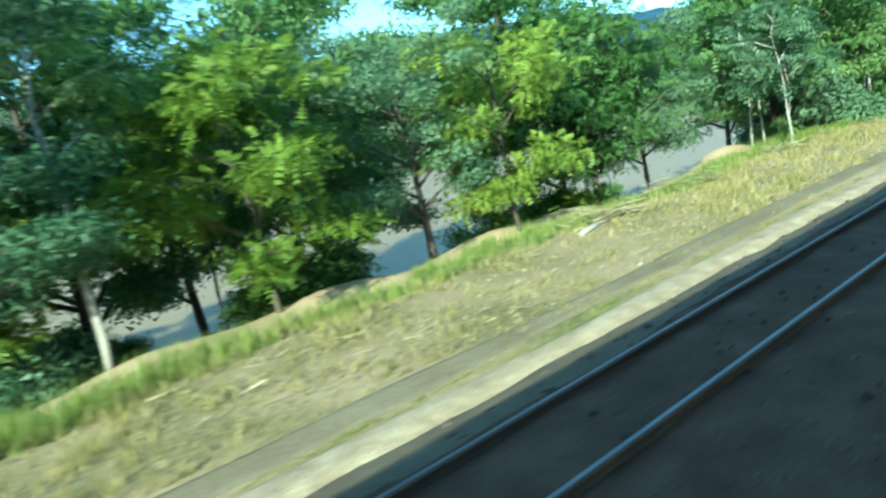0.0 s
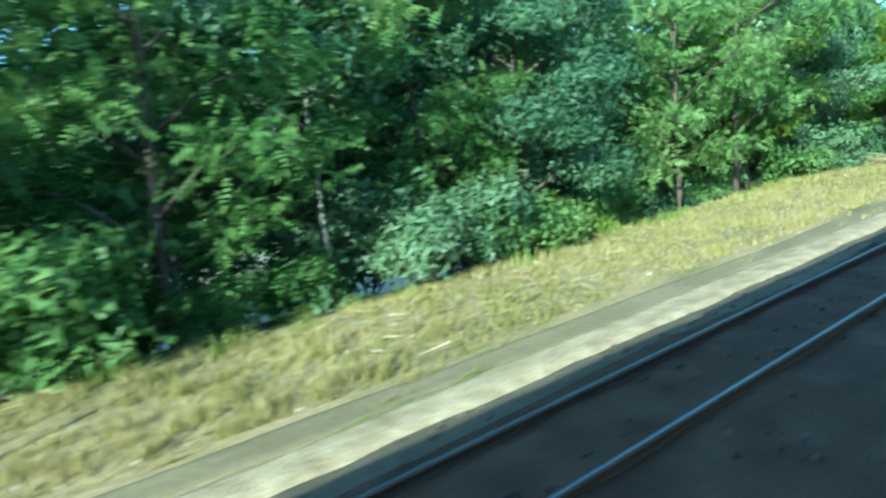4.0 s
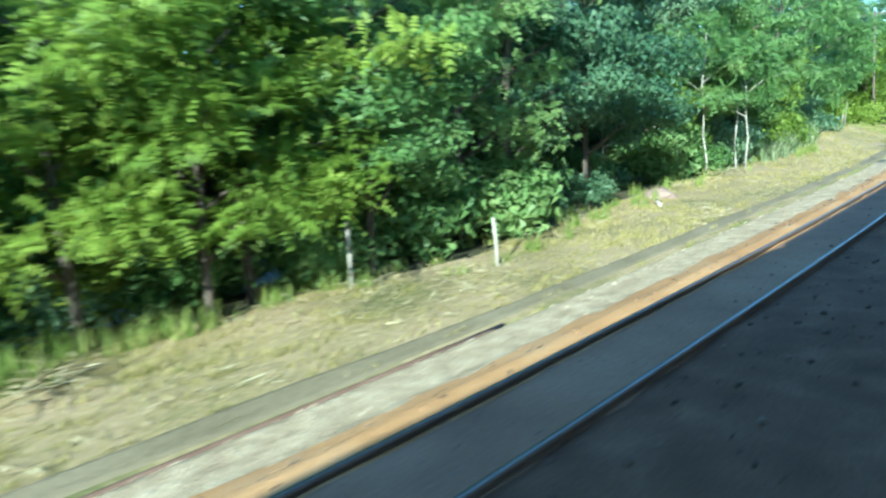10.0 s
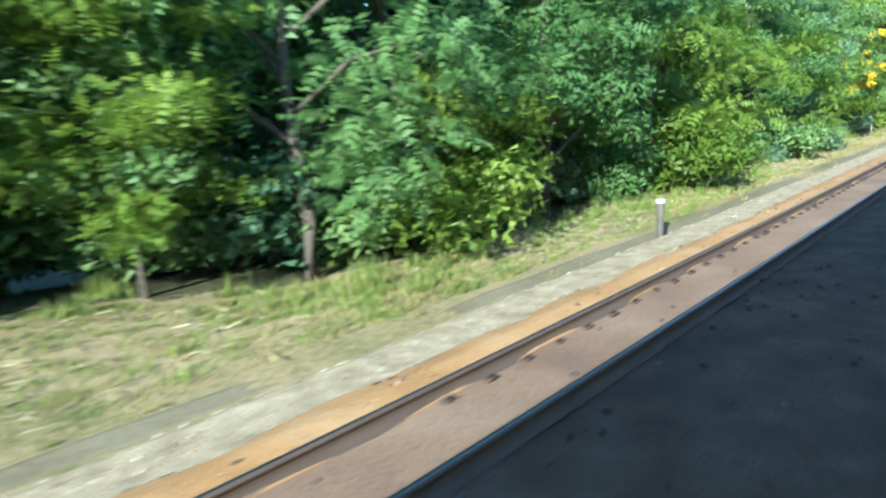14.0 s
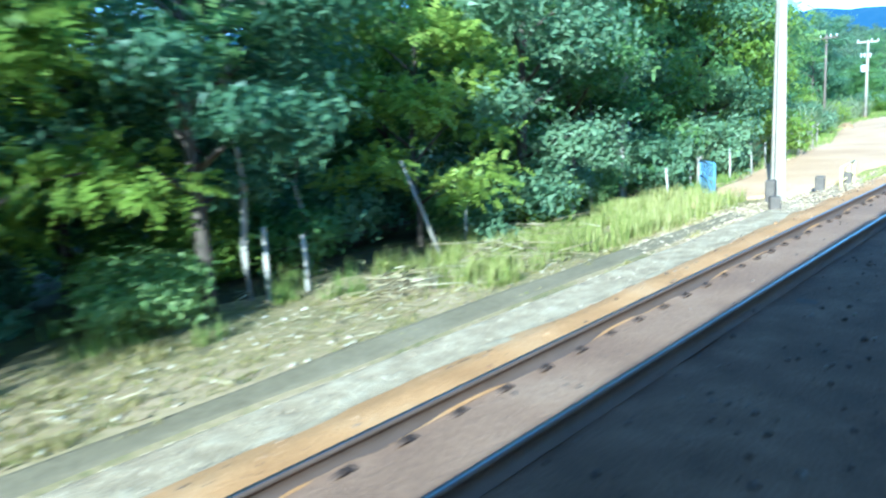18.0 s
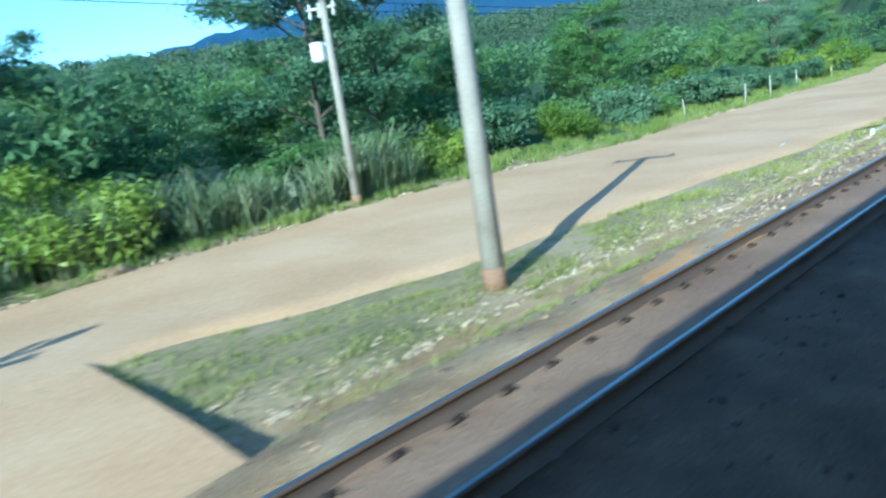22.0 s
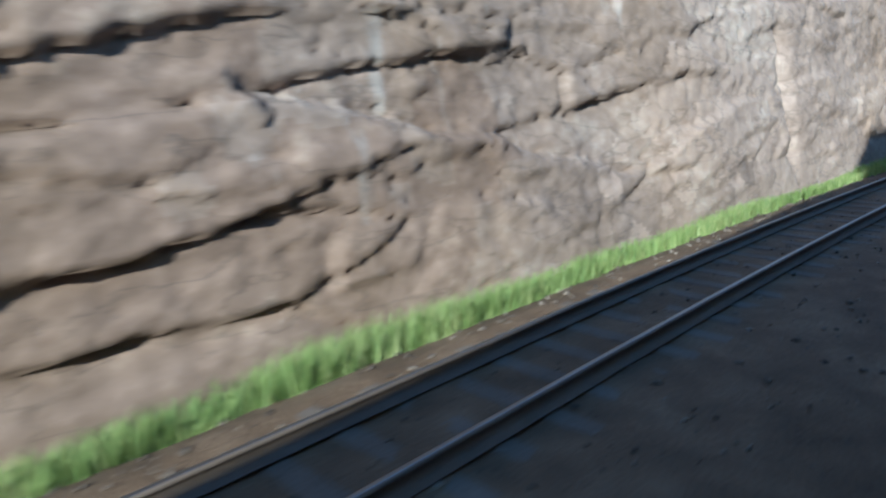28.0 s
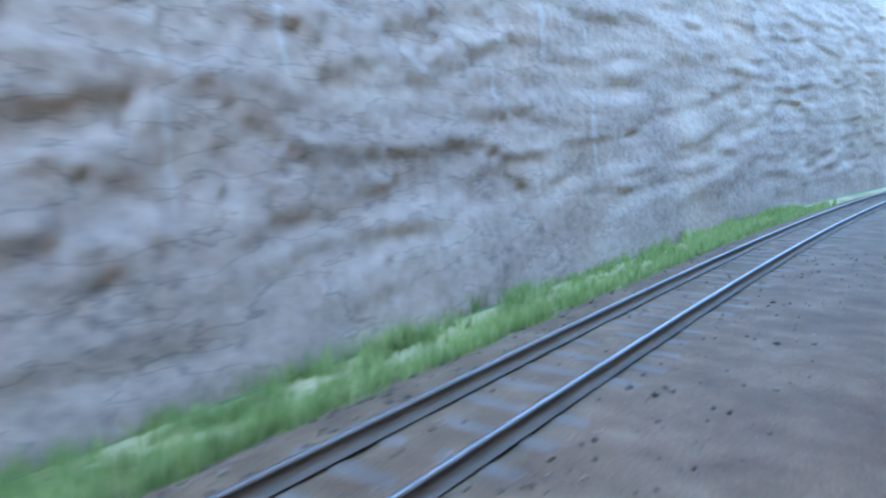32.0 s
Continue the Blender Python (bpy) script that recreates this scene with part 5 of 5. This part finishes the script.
part("post", boxed((0.12, 0.12, 1.2), (0, 0, 0.5), 0.012), M_CONCRETE, _t)
_t.matrix_world = stand(316.3, 8.75)

_t = tagged(new("railing"), "yellow pipe safety railing beside the track", "railing")
for _k, _x in enumerate((0, 0.95, 1.75)):
    part("post", boxed((0.08, 0.08, 1.0), (_x, 0, 0.35), 0.01), M_YELLOW, _t)
for _z in (0.45, 0.83):
    part("rail_bar", cylinder((0, 0, _z), (1.75, 0, _z), 0.028, None, 8), M_YELLOW, _t)
_t.matrix_world = stand(317.4, 5.25, turn=4)


def stump(height, width):
    t = tagged(new("bollard"), "stubby dark weathered post stump beside the road", "bollard", group="post stumps")
    part("block", boxed((width, width, height + 0.2), (0, 0, height / 2 - 0.1), 0.03), M_STUMP, t)
    return t


_p = stump(0.6, 0.24)
_p.matrix_world = stand(316.9, 5.64, turn=12)
for _s, _d, _turn in ((312.8, 5.42, 30), (315.1, 6.3, 5), (318.2, 5.31, 20)):
    copy_thing(_p, stand(_s, _d, turn=_turn))


# ---- level crossing ----
def crossing_signal():
    """Its x along the line; the boards face along the road."""
    t = tagged(new("crossing_signal"), "silver level-crossing signal mast with crossbuck, bell and barrier machine", "crossing signal")
    part("foundation", boxed((0.62, 0.62, 0.3), (0, 0, -0.04), 0.03), M_CONCRETE, t)
    b = part("base_casting", tubed([(0, 0, 0.1), (0, 0, 0.16), (0, 0, 0.45), (0, 0, 0.55)], [0.2, 0.17, 0.11, 0.075], 12), M_GREY, t)
    for x, y in ((-0.17, -0.17), (0.17, -0.17), (-0.17, 0.17), (0.17, 0.17)):
        part("bolt", cylinder((x, y, 0.1), (x, y, 0.2), 0.02, None, 6), M_IRON, b)
    part("mast", cylinder((0, 0, 0.5), (0, 0, 4.85), 0.062, 0.058, 14), M_GREY, t)
    m = part("barrier_machine", boxed((0.42, 0.46, 0.62), (0.0, 0.05, 1.68), 0.04), M_GREY, t, "grey barrier machine box")
    part("lid", boxed((0.46, 0.5, 0.05), (0, 0.05, 2.0), 0.01), M_GREY, m)
    for y in (-0.2, 0.3):
        part("arm_bracket", boxed((0.5, 0.05, 0.24), (0.3, y, 1.62), 0.02), M_GREY, m)
    for y in (-0.2, 0.3):
        part("counterweight", boxed((0.75, 0.05, 0.42), (-0.62, y, 1.62), 0.015), M_SIGN_BACK, m, "grey counterweight plate")
    a = part("barrier_arm", boxed((0.3, 0.05, 0.16), (0.65, 0.0, 1.62), 0.01), M_WHITE, t, "red and white striped barrier arm")
    x0 = 0.75
    for k, wide in enumerate((0.80, 0.36, 0.40, 0.36, 0.36, 0.32, 0.29, 0.29, 0.32, 0.28, 0.22)):
        part("stripe", boxed((wide - 0.002, 0.045, 0.15 - 0.006 * k), (x0 + wide / 2, 0.0, 1.62 - 0.012 * k), 0.004), M_RED if k % 2 == 1 else M_WHITE, a)
        x0 += wide
    for x, z in ((2.1, 1.73), (3.4, 1.68), (4.55, 1.62)):
        lamp = part("arm_lamp", boxed((0.1, 0.09, 0.1), (x, 0.0, z), 0.02), M_RED, t, "small red warning lamp on the arm")
        part("lens", tubed([(x - 0.05, 0.0, z), (x - 0.062, 0.0, z)], [0.04, 0.035], 12), M_LAMP, lamp, "lit red lens")
    for y in (-0.42, 0.42):
        part("target_disc", tubed([(0.03, y, 2.64), (0.05, y, 2.64)], [0.3, 0.3], 24), M_IRON, t, "round black target board of a flasher")
    k = part("bell_arm", tubed([(0, 0, 2.85), (-0.32, 0.12, 2.85), (-0.36, 0.14, 2.72)], [0.025, 0.025, 0.02], 8), M_GREY, t)
    part("bell", tubed([(-0.36, 0.14, 2.76), (-0.36, 0.14, 2.68), (-0.36, 0.14, 2.52), (-0.36, 0.14, 2.40), (-0.36, 0.14, 2.36)], [0.03, 0.13, 0.19, 0.15, 0.05], 16), M_GREY, t, "round silver warning bell")
    part("clamp", boxed((0.2, 0.2, 0.1), (0, 0, 2.86), 0.02), M_GREY, t)
    part("light_board", boxed((0.04, 0.62, 0.72), (0.09, 0.06, 3.3), 0.02), M_SIGN_BACK, t, "grey back of the light board")
    part("sign_plate", boxed((0.03, 0.6, 0.2), (0.09, 0.04, 3.78), 0.01), M_SIGN_BACK, t)
    for sgn in (-1, 1):
        part("crossbuck_blade", boxed((0.025, 1.35, 0.2), (0.08 + 0.02 * sgn, 0, 4.28), 0.008, Matrix.Rotation(sgn * radians(45), 4, "X")), M_SIGN_BACK, t, "grey back of a crossbuck blade")
    part("top_disc", tubed([(-0.03, 0, 4.98), (0.03, 0, 4.98)], [0.2, 0.2], 20), M_SIGN_BACK, t)
    part("side_rod", cylinder((0, 0, 4.75), (0, -0.75, 4.78), 0.015, None, 6), M_GREY, t)
    for x in (-0.16, 0.16):
        part("flasher_hood", cylinder((0.05, x * 2.6, 2.64), (0.24, x * 2.6, 2.64), 0.11, 0.12, 14), M_IRON, t, "black flashing light hood")
    return t


crossing_signal().matrix_world = stand(347.8, 6.95, turn=-15, size=0.915)
strip("crossing_pavement", even(349.0, 358.5, 0.4), [3.86, 4.3, 5.0, 5.8, 7.0, 8.2, 9.5], lambda s, d: np.interp(d, [3.8, 5.0, 6.5, 9.5], [-0.03, -0.02, 0.05, 0.0]) + 0.008 * wave(s, d, 0.6, 1.0) - 0.30 * smooth_step(1.0, 3.9, np.abs(s - 352.4)), M_ROAD, "dirt-covered level crossing surface beside the rail")
# the train-side deck has its shade put into a darker colour
for _lo, _hi, _what in ((1.2, 2.72, "dusty deck of the level crossing, darkened for the train's shadow"), (2.89, 3.70, "dusty crossing deck between the rails")):
    strip("crossing_deck", even(348.2, 356.2, 0.4), even(_lo, _hi, 0.4), lambda s, d: np.full_like(s, -0.025) - 0.2 * smooth_step(3.3, 3.7, np.abs(s - 352.0)), M_ROAD if _lo > 2 else M_SHADOWED_GRAVEL, _what)

# ---- loose things ----
_t = tagged(new("lying_pole"), "long concrete pole lying on the ground beside the road", "concrete pole")
part("shaft", tubed([tuple(map(float, place(s, 6.03 - 0.012 * (s - 384), float(surface_height(s, 6.03)) + 0.03 + 0.012 * (s - 379.0)))) for s in even(379.2, 388.4, 1.533)], list(np.linspace(0.06, 0.155, 7)), 16), M_CONCRETE, _t)
_t = tagged(new("sign_board"), "small white sign board on a short post", "sign")
part("board", boxed((0.05, 0.95, 0.6), (0, 0, 0.95), 0.01), M_WHITE, _t, "plain white board")
part("post", boxed((0.07, 0.07, 0.9), (0.05, 0, 0.3), 0.01), M_POST_WOOD, _t)
_t.matrix_world = stand(435.2, 25.0, turn=30)
_t = tagged(new("grey_board"), "grey board standing among the trees", "board")
part("panel", boxed((0.06, 0.75, 1.25), (0, 0, 0.75), 0.01), M_SIGN_BACK, _t)
part("leg", boxed((0.07, 0.08, 0.5), (0, 0, 0.0), 0.01), M_POST_WOOD, _t)
_t.matrix_world = stand(332.2, 14.2, turn=60)
_t = tagged(new("boulder"), "rounded grey-brown boulder on the verge", "rock")
_bm = bmesh.new()
bmesh.ops.create_icosphere(_bm, subdivisions=3, radius=0.5)
for _v in _bm.verts:
    _v.co *= 1 + 0.35 * noise.noise(_v.co * 2.0)
    _v.co.z *= 0.6
part("stone", _bm, M_ROCK, _t)
_t.matrix_world = stand(193.8, 9.4, turn=20)


def earth_heap(seed, s, d, size):
    t = tagged(new("earth_heap"), "heap of tan earth at the edge of the dirt road", "earth heap", group="earth heaps")
    bm = bmesh.new()
    bmesh.ops.create_icosphere(bm, subdivisions=4, radius=1.0)
    for v in bm.verts:
        q = v.co.copy()
        v.co = Vector((q.x * 1.2, q.y * 0.7, q.z * 0.55)) * (1 + 0.25 * noise.noise(q * 1.7 + Vector((seed, 0, 0))) + 0.08 * noise.noise(q * 6.0))
    part("soil", bm, M_DUSTY, t)
    t.matrix_world = stand(s, d, turn=20, size=size)
    return t


for _k, (_s, _d, _z) in enumerate(((352.2, 14.2, 0.8), (353.8, 14.6, 0.5), (345.0, 13.0, 0.45), (361.0, 16.1, 0.4), (339.5, 11.9, 0.35))):
    earth_heap(_k * 3.1, _s, _d, _z)


def brush_heap(seed, s, d, size, mat, label):
    """A heap of cut dry stalks."""
    rng = random.Random(seed)
    t = tagged(new("brush_heap"), label, "brush heap", group="heaps of dry brush")
    bm = bmesh.new()
    for _ in range(60):
        a, l = rng.uniform(0, 6.28), rng.uniform(0.3, 0.9) * size
        x, y, z = rng.gauss(0, 0.35) * size, rng.gauss(0, 0.3) * size, rng.uniform(0.02, 0.3) * size
        tube(bm, [(x, y, z), (x + math.cos(a) * l, y + math.sin(a) * l, z + rng.uniform(-0.1, 0.15))], [0.012, 0.006], 4)
    part("brush", bm, mat, t)["kind"] = "stuff"
    t.matrix_world = stand(s, d)
    return t


for _k, (_s, _d, _z) in enumerate(((31.0, 10.2, 1.5), (27.0, 9.6, 1.0), (36.0, 9.8, 0.9), (107.8, 9.6, 1.1), (62.0, 9.4, 0.9), (67.0, 9.6, 0.8), (122.0, 9.2, 0.9), (199.0, 9.2, 0.8), (308.0, 8.1, 1.2), (306.0, 7.8, 1.3), (303.5, 8.0, 1.0), (176.0, 8.9, 0.8))):
    brush_heap(90 + _k, _s, _d, _z, M_STRAW, "heap of pale dry cut brush on the verge")
for _k, (_s, _d, _len, _a) in enumerate(((25.5, 9.2, 1.6, 10), (58.5, 9.0, 1.1, 40), (376.5, 7.6, 1.2, 5), (192.0, 8.6, 1.2, 30))):
    _t = tagged(new("log"), "bare pale branch lying in the grass", "branch", group="lying branches")
    part("wood", tubed([(0, 0, 0.06), (_len * 0.5, 0.05, 0.08), (_len, 0, 0.06)], [0.06, 0.05, 0.035], 7), M_BARK_PALE, _t)
    _t.matrix_world = stand(_s, _d, turn=_a)
_t = tagged(new("plastic_sheet"), "crumpled pale blue plastic sheet under the trees", "litter")
_bm = bmesh.new()
bmesh.ops.create_grid(_bm, x_segments=8, y_segments=8, size=0.35)
for _v in _bm.verts:
    _v.co.z = 0.15 + 0.22 * noise.noise(_v.co * 5)
part("sheet", _bm, M_BLUE, _t)
_t.matrix_world = stand(278.6, 9.2)

# ---- trees that stand out ----
for _kind, _k, _s, _d, _turn, _size in (
    ("thin", 1, 37.1, 9.9, 30, 1.1), ("thin", 0, 38.4, 10.5, 130, 1.15), ("pale", 2, 115.0, 11.7, 80, 1.15), ("pale", 0, 117.4, 11.4, 140, 0.9), ("pale", 0, 122.9, 10.2, 10, 1.0), ("pale", 2, 132.9, 10.2, 200, 1.1), ("thin", 1, 135.2, 9.95, 20, 1.1), ("thin", 0, 135.7, 10.1, 160, 1.0),
    ("pale", 0, 200.1, 9.2, 0, 0.9), ("pale", 1, 200.6, 9.0, 90, 0.85), ("pale", 1, 198.7, 9.8, 210, 0.95), ("thin", 1, 132.0, 10.2, 0, 1.0), ("thin", 0, 133.4, 10.0, 70, 1.1),
    ("bright", 0, 148.0, 9.6, 20, 0.85), ("bright", 1, 180.0, 10.6, 100, 1.1), ("bright", 2, 177.0, 10.3, 150, 1.0), ("bright", 1, 240.5, 9.8, 60, 0.75), ("bright", 0, 247.5, 9.0, 10, 0.7),
    ("bright", 2, 256.5, 8.8, 220, 1.15), ("bright", 1, 289.5, 9.2, 33, 1.1), ("bright", 0, 295.0, 10.4, 111, 1.0), ("tall", 0, 17.2, 14.0, 40, 0.8), ("bright", 1, 20.6, 13.6, 60, 0.95), ("dark", 0, 25.4, 14.2, 50, 0.75), ("bright", 2, 27.5, 13.0, 70, 0.8), ("dark", 2, 15.0, 13.2, 10, 0.85),
    ("green", 0, 33.0, 14.6, 15, 0.9), ("dark", 1, 35.6, 14.4, 140, 0.7), ("pale", 1, 39.9, 12.6, 30, 1.15), ("thin", 1, 40.4, 12.4, 130, 1.2), ("green", 2, 42.5, 13.6, 80, 0.95), ("pale", 2, 47.5, 11.4, 75, 1.0), ("green", 2, 49.6, 12.0, 10, 0.85), ("dark", 0, 53.6, 12.4, 95, 0.9),
    ("pale", 1, 115.2, 10.8, 35, 0.9), ("thin", 1, 129.0, 11.6, 35, 1.2), ("green", 3, 132.4, 17.0, 15, 0.85), ("pale", 0, 225.3, 10.9, 35, 0.9), ("pale", 2, 230.6, 10.7, 15, 1.0), ("pale", 1, 231.2, 10.6, 85, 1.0), ("pale", 1, 301.6, 9.3, 85, 1.1),
    ("tall", 0, 314.0, 10.0, 130, 1.0), ("tall", 1, 315.7, 10.8, 20, 0.95), ("bright", 2, 321.5, 12.6, 0, 1.35), ("green", 0, 325.5, 13.2, 70, 1.1), ("broad", 0, 284.6, 9.6, 10, 1.3), ("broad", 1, 287.2, 9.9, 90, 1.25), ("green", 1, 275.0, 9.6, 20, 0.95), ("dark", 1, 271.5, 9.8, 120, 0.9), ("green", 3, 268.0, 9.5, 70, 0.95), ("broad", 1, 321.0, 12.4, 30, 1.05), ("broad", 0, 324.0, 12.8, 170, 0.95), ("dark", 2, 319.0, 16.0, 0, 1.2), ("dark", 0, 325.0, 14.8, 60, 1.05), ("green", 1, 329.5, 15.0, 200, 1.0), ("dark", 1, 336.0, 17.0, 20, 1.0), ("green", 2, 343.0, 19.5, 80, 1.0),
    ("dark", 0, 371.0, 22.0, 10, 1.0), ("dark", 2, 374.5, 22.5, 100, 1.05), ("green", 3, 356.0, 20.5, 0, 0.9), ("pale", 0, 397.0, 19.4, 0, 0.7), ("pale", 1, 433.0, 27.0, 60, 0.9), ("green", 0, 430.5, 27.5, 10, 0.6), ("dark", 1, 436.0, 29.0, 80, 0.6),
):
    tree(_kind, _k, _s, _d, _turn, _size)
_t = tree("green", 1, 280.6, 9.5, 40, 1.0)
tagged(_t, "tree with clusters of bright yellow blossom at the wood's edge")
_rng = np.random.default_rng(8)
_cl = [(_rng.uniform(-2.6, 2.2), _rng.uniform(-2.9, 0.6), _rng.uniform(2.4, 6.6)) for _ in range(30)]
part("blossom", mesh_of("blossom", *leaves(_rng, _cl, [0.3] * 30, 2000, 0.12, 0.8, 1.2), M_FLOWER), None, _t, "yellow flower clusters")

# trees on the bank behind the train, known by their shadows on the line
for _k, (_s, _d, _z) in enumerate(((186.0, -8.0, 1.30), (190.5, -8.4, 1.42), (195.0, -8.0, 1.38), (199.5, -7.8, 1.30), (203.5, -8.0, 1.22))):
    tree("dark", _k, _s, _d, 70 * _k, _z)
for _k in range(48):
    shrub(_k % 3, 440.2 + 1.35 * _k + 0.8 * math.sin(2.4 * _k), -9.7 - 0.5 * (_k % 2), 40 * _k, 0.12 + 0.045 * (_k * 7 % 5))

# bushes and tall grass on the spur and along the cutting
for _k, (_s, _d, _v, _z) in enumerate(((424.6, 7.3, 0, 0.65), (424.9, 7.5, 0, 0.7), (425.3, 7.8, 1, 0.65), (426.3, 8.4, 1, 0.5), (427.9, 8.6, 1, 0.35), (428.6, 9.0, 0, 0.35), (429.8, 9.2, 1, 0.4), (424.3, 7.8, 1, 0.55), (425.4, 8.3, 0, 0.6), (426.0, 8.8, 1, 0.5), (426.6, 8.4, 0, 0.4), (427.0, 9.2, 1, 0.4), (425.4, 9.4, 1, 0.5), (427.5, 9.8, 0, 0.4), (429.0, 10.4, 3, 0.6), (431.5, 10.6, 3, 0.6), (434.0, 10.0, 0, 0.8), (438.0, 10.4, 1, 0.8), (443.0, 10.2, 0, 0.9), (448.0, 10.6, 1, 0.9), (433.0, 7.0, 3, 0.4), (428.5, 11.0, 1, 0.7))):
    shrub(_v, _s, _d, 77 * _k, _z)
for _k, (_s, _d, _z, _h) in enumerate(((425.9, 7.5, 0.5, 1.0), (426.8, 7.6, 0.4, 1.8), (425.3, 7.4, 0.7, 0.6), (425.0, 7.3, 0.5, 1.0), (425.5, 7.6, 0.45, 1.25), (426.3, 7.9, 0.35, 1.8), (425.2, 6.75, 0.5, 0.7), (425.7, 6.6, 0.45, 1.1), (426.1, 6.65, 0.4, 1.7), (426.35, 6.75, 0.35, 2.2), (425.6, 6.9, 0.45, 1.6), (424.8, 7.0, 0.5, 0.8), (426.0, 7.1, 0.4, 2.2))):
    shrub(_k % 2, _s, _d, 61 * _k, _z, z=_h - 0.4)
blades(52000, 31, (422, 470), lambda s: np.where(s < 425.5, 7.6, rock_foot(s) + 0.16 * rock_top(s) + 0.62), lambda s: np.interp(s, [422, 430, 470], [10.0, 11.0, 12.0]), 0.62, 0.014, M_GRASS_ROCK, "tall green grass on top of the rock spur", clump=40)
for _k, (_s, _d) in enumerate(((487.5, 6.15), (491.5, 6.1), (496.5, 6.0))):
    blades(260, 200 + _k, (_s - 0.5, _s + 0.5), lambda s: np.full_like(s, _d - 0.25), lambda s: np.full_like(s, _d + 0.1), 1.0, 0.016, M_CANE, "pale tuft of tall grass at the rock's foot", name="grass_tuft", bend=0.7)

_t = tagged(new("old_rail"), "rusty length of old rail lying beside the road", "rail")
_s9 = even(390.2, 401.0, 1.2)
part("rail_bar", tubed([tuple(map(float, place(s, 5.66 - 0.006 * (s - 392) ** 2 / 8, float(surface_height(s, 5.66)) + 0.06))) for s in _s9], [0.045] * len(_s9), 6), M_STEEL, _t)
for _k, (_s, _d, _z) in enumerate(((392.1, 4.96, 0.3), (392.9, 5.05, 0.25), (389.1, 5.2, 0.3), (402.0, 5.85, 0.3), (398.0, 5.2, 0.2))):
    shrub(3, _s, _d, 50 * _k, _z, z=float(surface_height(_s, _d)))


# ---- straw, rubble and other small things on the verge ----
def straws(count, seed, s_range, d_lo, d_hi, long, mat, label):
    """Cut stalks lying crosswise on the ground."""
    rng = np.random.default_rng(seed)
    s = rng.uniform(*s_range, count)
    lo, hi = d_lo(s), d_hi(s)
    d = lo + (hi - lo) * rng.random(count)
    keep = wave(s, d, 1.3, 7.0) + rng.normal(0, 0.35, count) > 0.1
    s, d = s[keep], d[keep]
    n = len(s)
    p = place(s, d, surface_height(s, d) + 0.03 + 0.12 * rng.random(n))
    a = rng.random(n) * 6.283
    l = (long * (0.4 + 0.8 * rng.random(n)))[:, None]
    way = np.stack([np.cos(a), np.sin(a), rng.normal(0, 0.22, n)], 1)
    side = np.stack([-np.sin(a), np.cos(a), rng.normal(0, 0.8, n)], 1) * 0.006
    v = np.stack([p - way * l / 2 - side, p - way * l / 2 + side, p + way * l / 2], 1).reshape(-1, 3)
    return tagged(new("dry_straw", mesh_of("dry_straw", v, np.arange(3 * n).reshape(n, 3), mat)), label, "straw", kind="stuff")


straws(26000, 301, (8, 165), _c(6.6), _wood(0.8), 0.45, M_STRAW, "pale cut stalks strewn over the verge")
straws(14000, 302, (165, 250), _c(6.5), _wood(0.4), 0.35, M_STRAW, "dry straw on the mown verge")
straws(12000, 303, (250, 316), _c(6.6), _wood(1.2), 0.4, M_STRAW, "dead stalks and litter below the trees")
straws(9000, 304, (316, 420), lambda s: road_far(s) - 0.3, lambda s: road_far(s) + 1.0, 0.5, M_STRAW, "cut dry grass along the far road edge")

_t = tagged(new("rusty_rail"), "line of rusty old rails lying on the stones", "rail")
for _a in (136.0, 147.3, 158.6, 169.9):
    _s9 = even(_a, _a + 11.1, 1.5)
    _o = part("rail_bar", tubed([tuple(map(float, place(s, 5.80 + 0.03 * math.sin(s / 7), float(surface_height(s, 5.82)) + 0.10))) for s in _s9], [0.045] * len(_s9), 6), M_RUSTY, _t)
    for _b in (_a + 0.5, _a + 10.6):
        _q = place(_b, 5.80 + 0.03 * math.sin(_b / 7), float(surface_height(_b, 5.82)) + 0.10)
        part("joint_plate", boxed((0.5, 0.11, 0.06), (0, 0, 0), 0.01), M_RUSTY, _o).matrix_world = pose(*map(float, _q), 0, 0, heading(_b))

# a row of pale stones between road and track
stones(1500, 305, (356, 384), lambda s: 5.80 + 0.12 * np.sin(s / 2.3), lambda s: 5.98 + 0.12 * np.sin(s / 2.3), 0.055, M_PALE_STONE, "row of pale stones in the weeds", surface_height, name="stone_row")
stones(3200, 306, (374, 408), _c(4.75), _c(5.5), 0.05, M_LITTER, "tan rubble heaped beside the rail", surface_height, name="rubble_stones")
stones(2400, 307, (330, 412), _c(4.4), _c(5.2), 0.035, M_ORE_STONE, "rusty gravel beside the rail", surface_height)
stones(800, 308, (325, 352), _c(2.95), _c(3.65), 0.028, M_LITTER, "tan clods between the rails", bed_height, name="clods")
_t = tagged(new("marker_stone"), "small white-painted stone at the end of the lying pole", "stone")
part("block", boxed((0.11, 0.10, 0.22), (0, 0, 0.08), 0.025), M_WHITE, _t)
_t.matrix_world = stand(379.0, 6.0)
_t = tagged(new("stick"), "dark thin branch lying beside the road", "branch")
part("wood", tubed([(0, 0, 0.04), (0.6, 0.05, 0.06), (1.2, 0.0, 0.04)], [0.025, 0.025, 0.015], 6), M_BARK, _t)
_t.matrix_world = stand(379.5, 6.6, turn=-26)
for _k, (_s, _d) in enumerate(((401.5, 6.3), (408.0, 6.9))):
    _t = tagged(new("flat_stone"), "flat pale stone lying in the grass", "stone", group="flat stones")
    part("slab", boxed((0.30, 0.22, 0.07), (0, 0, 0.05), 0.02), M_PALE_STONE, _t)
    _t.matrix_world = stand(_s, _d, turn=40 * _k)
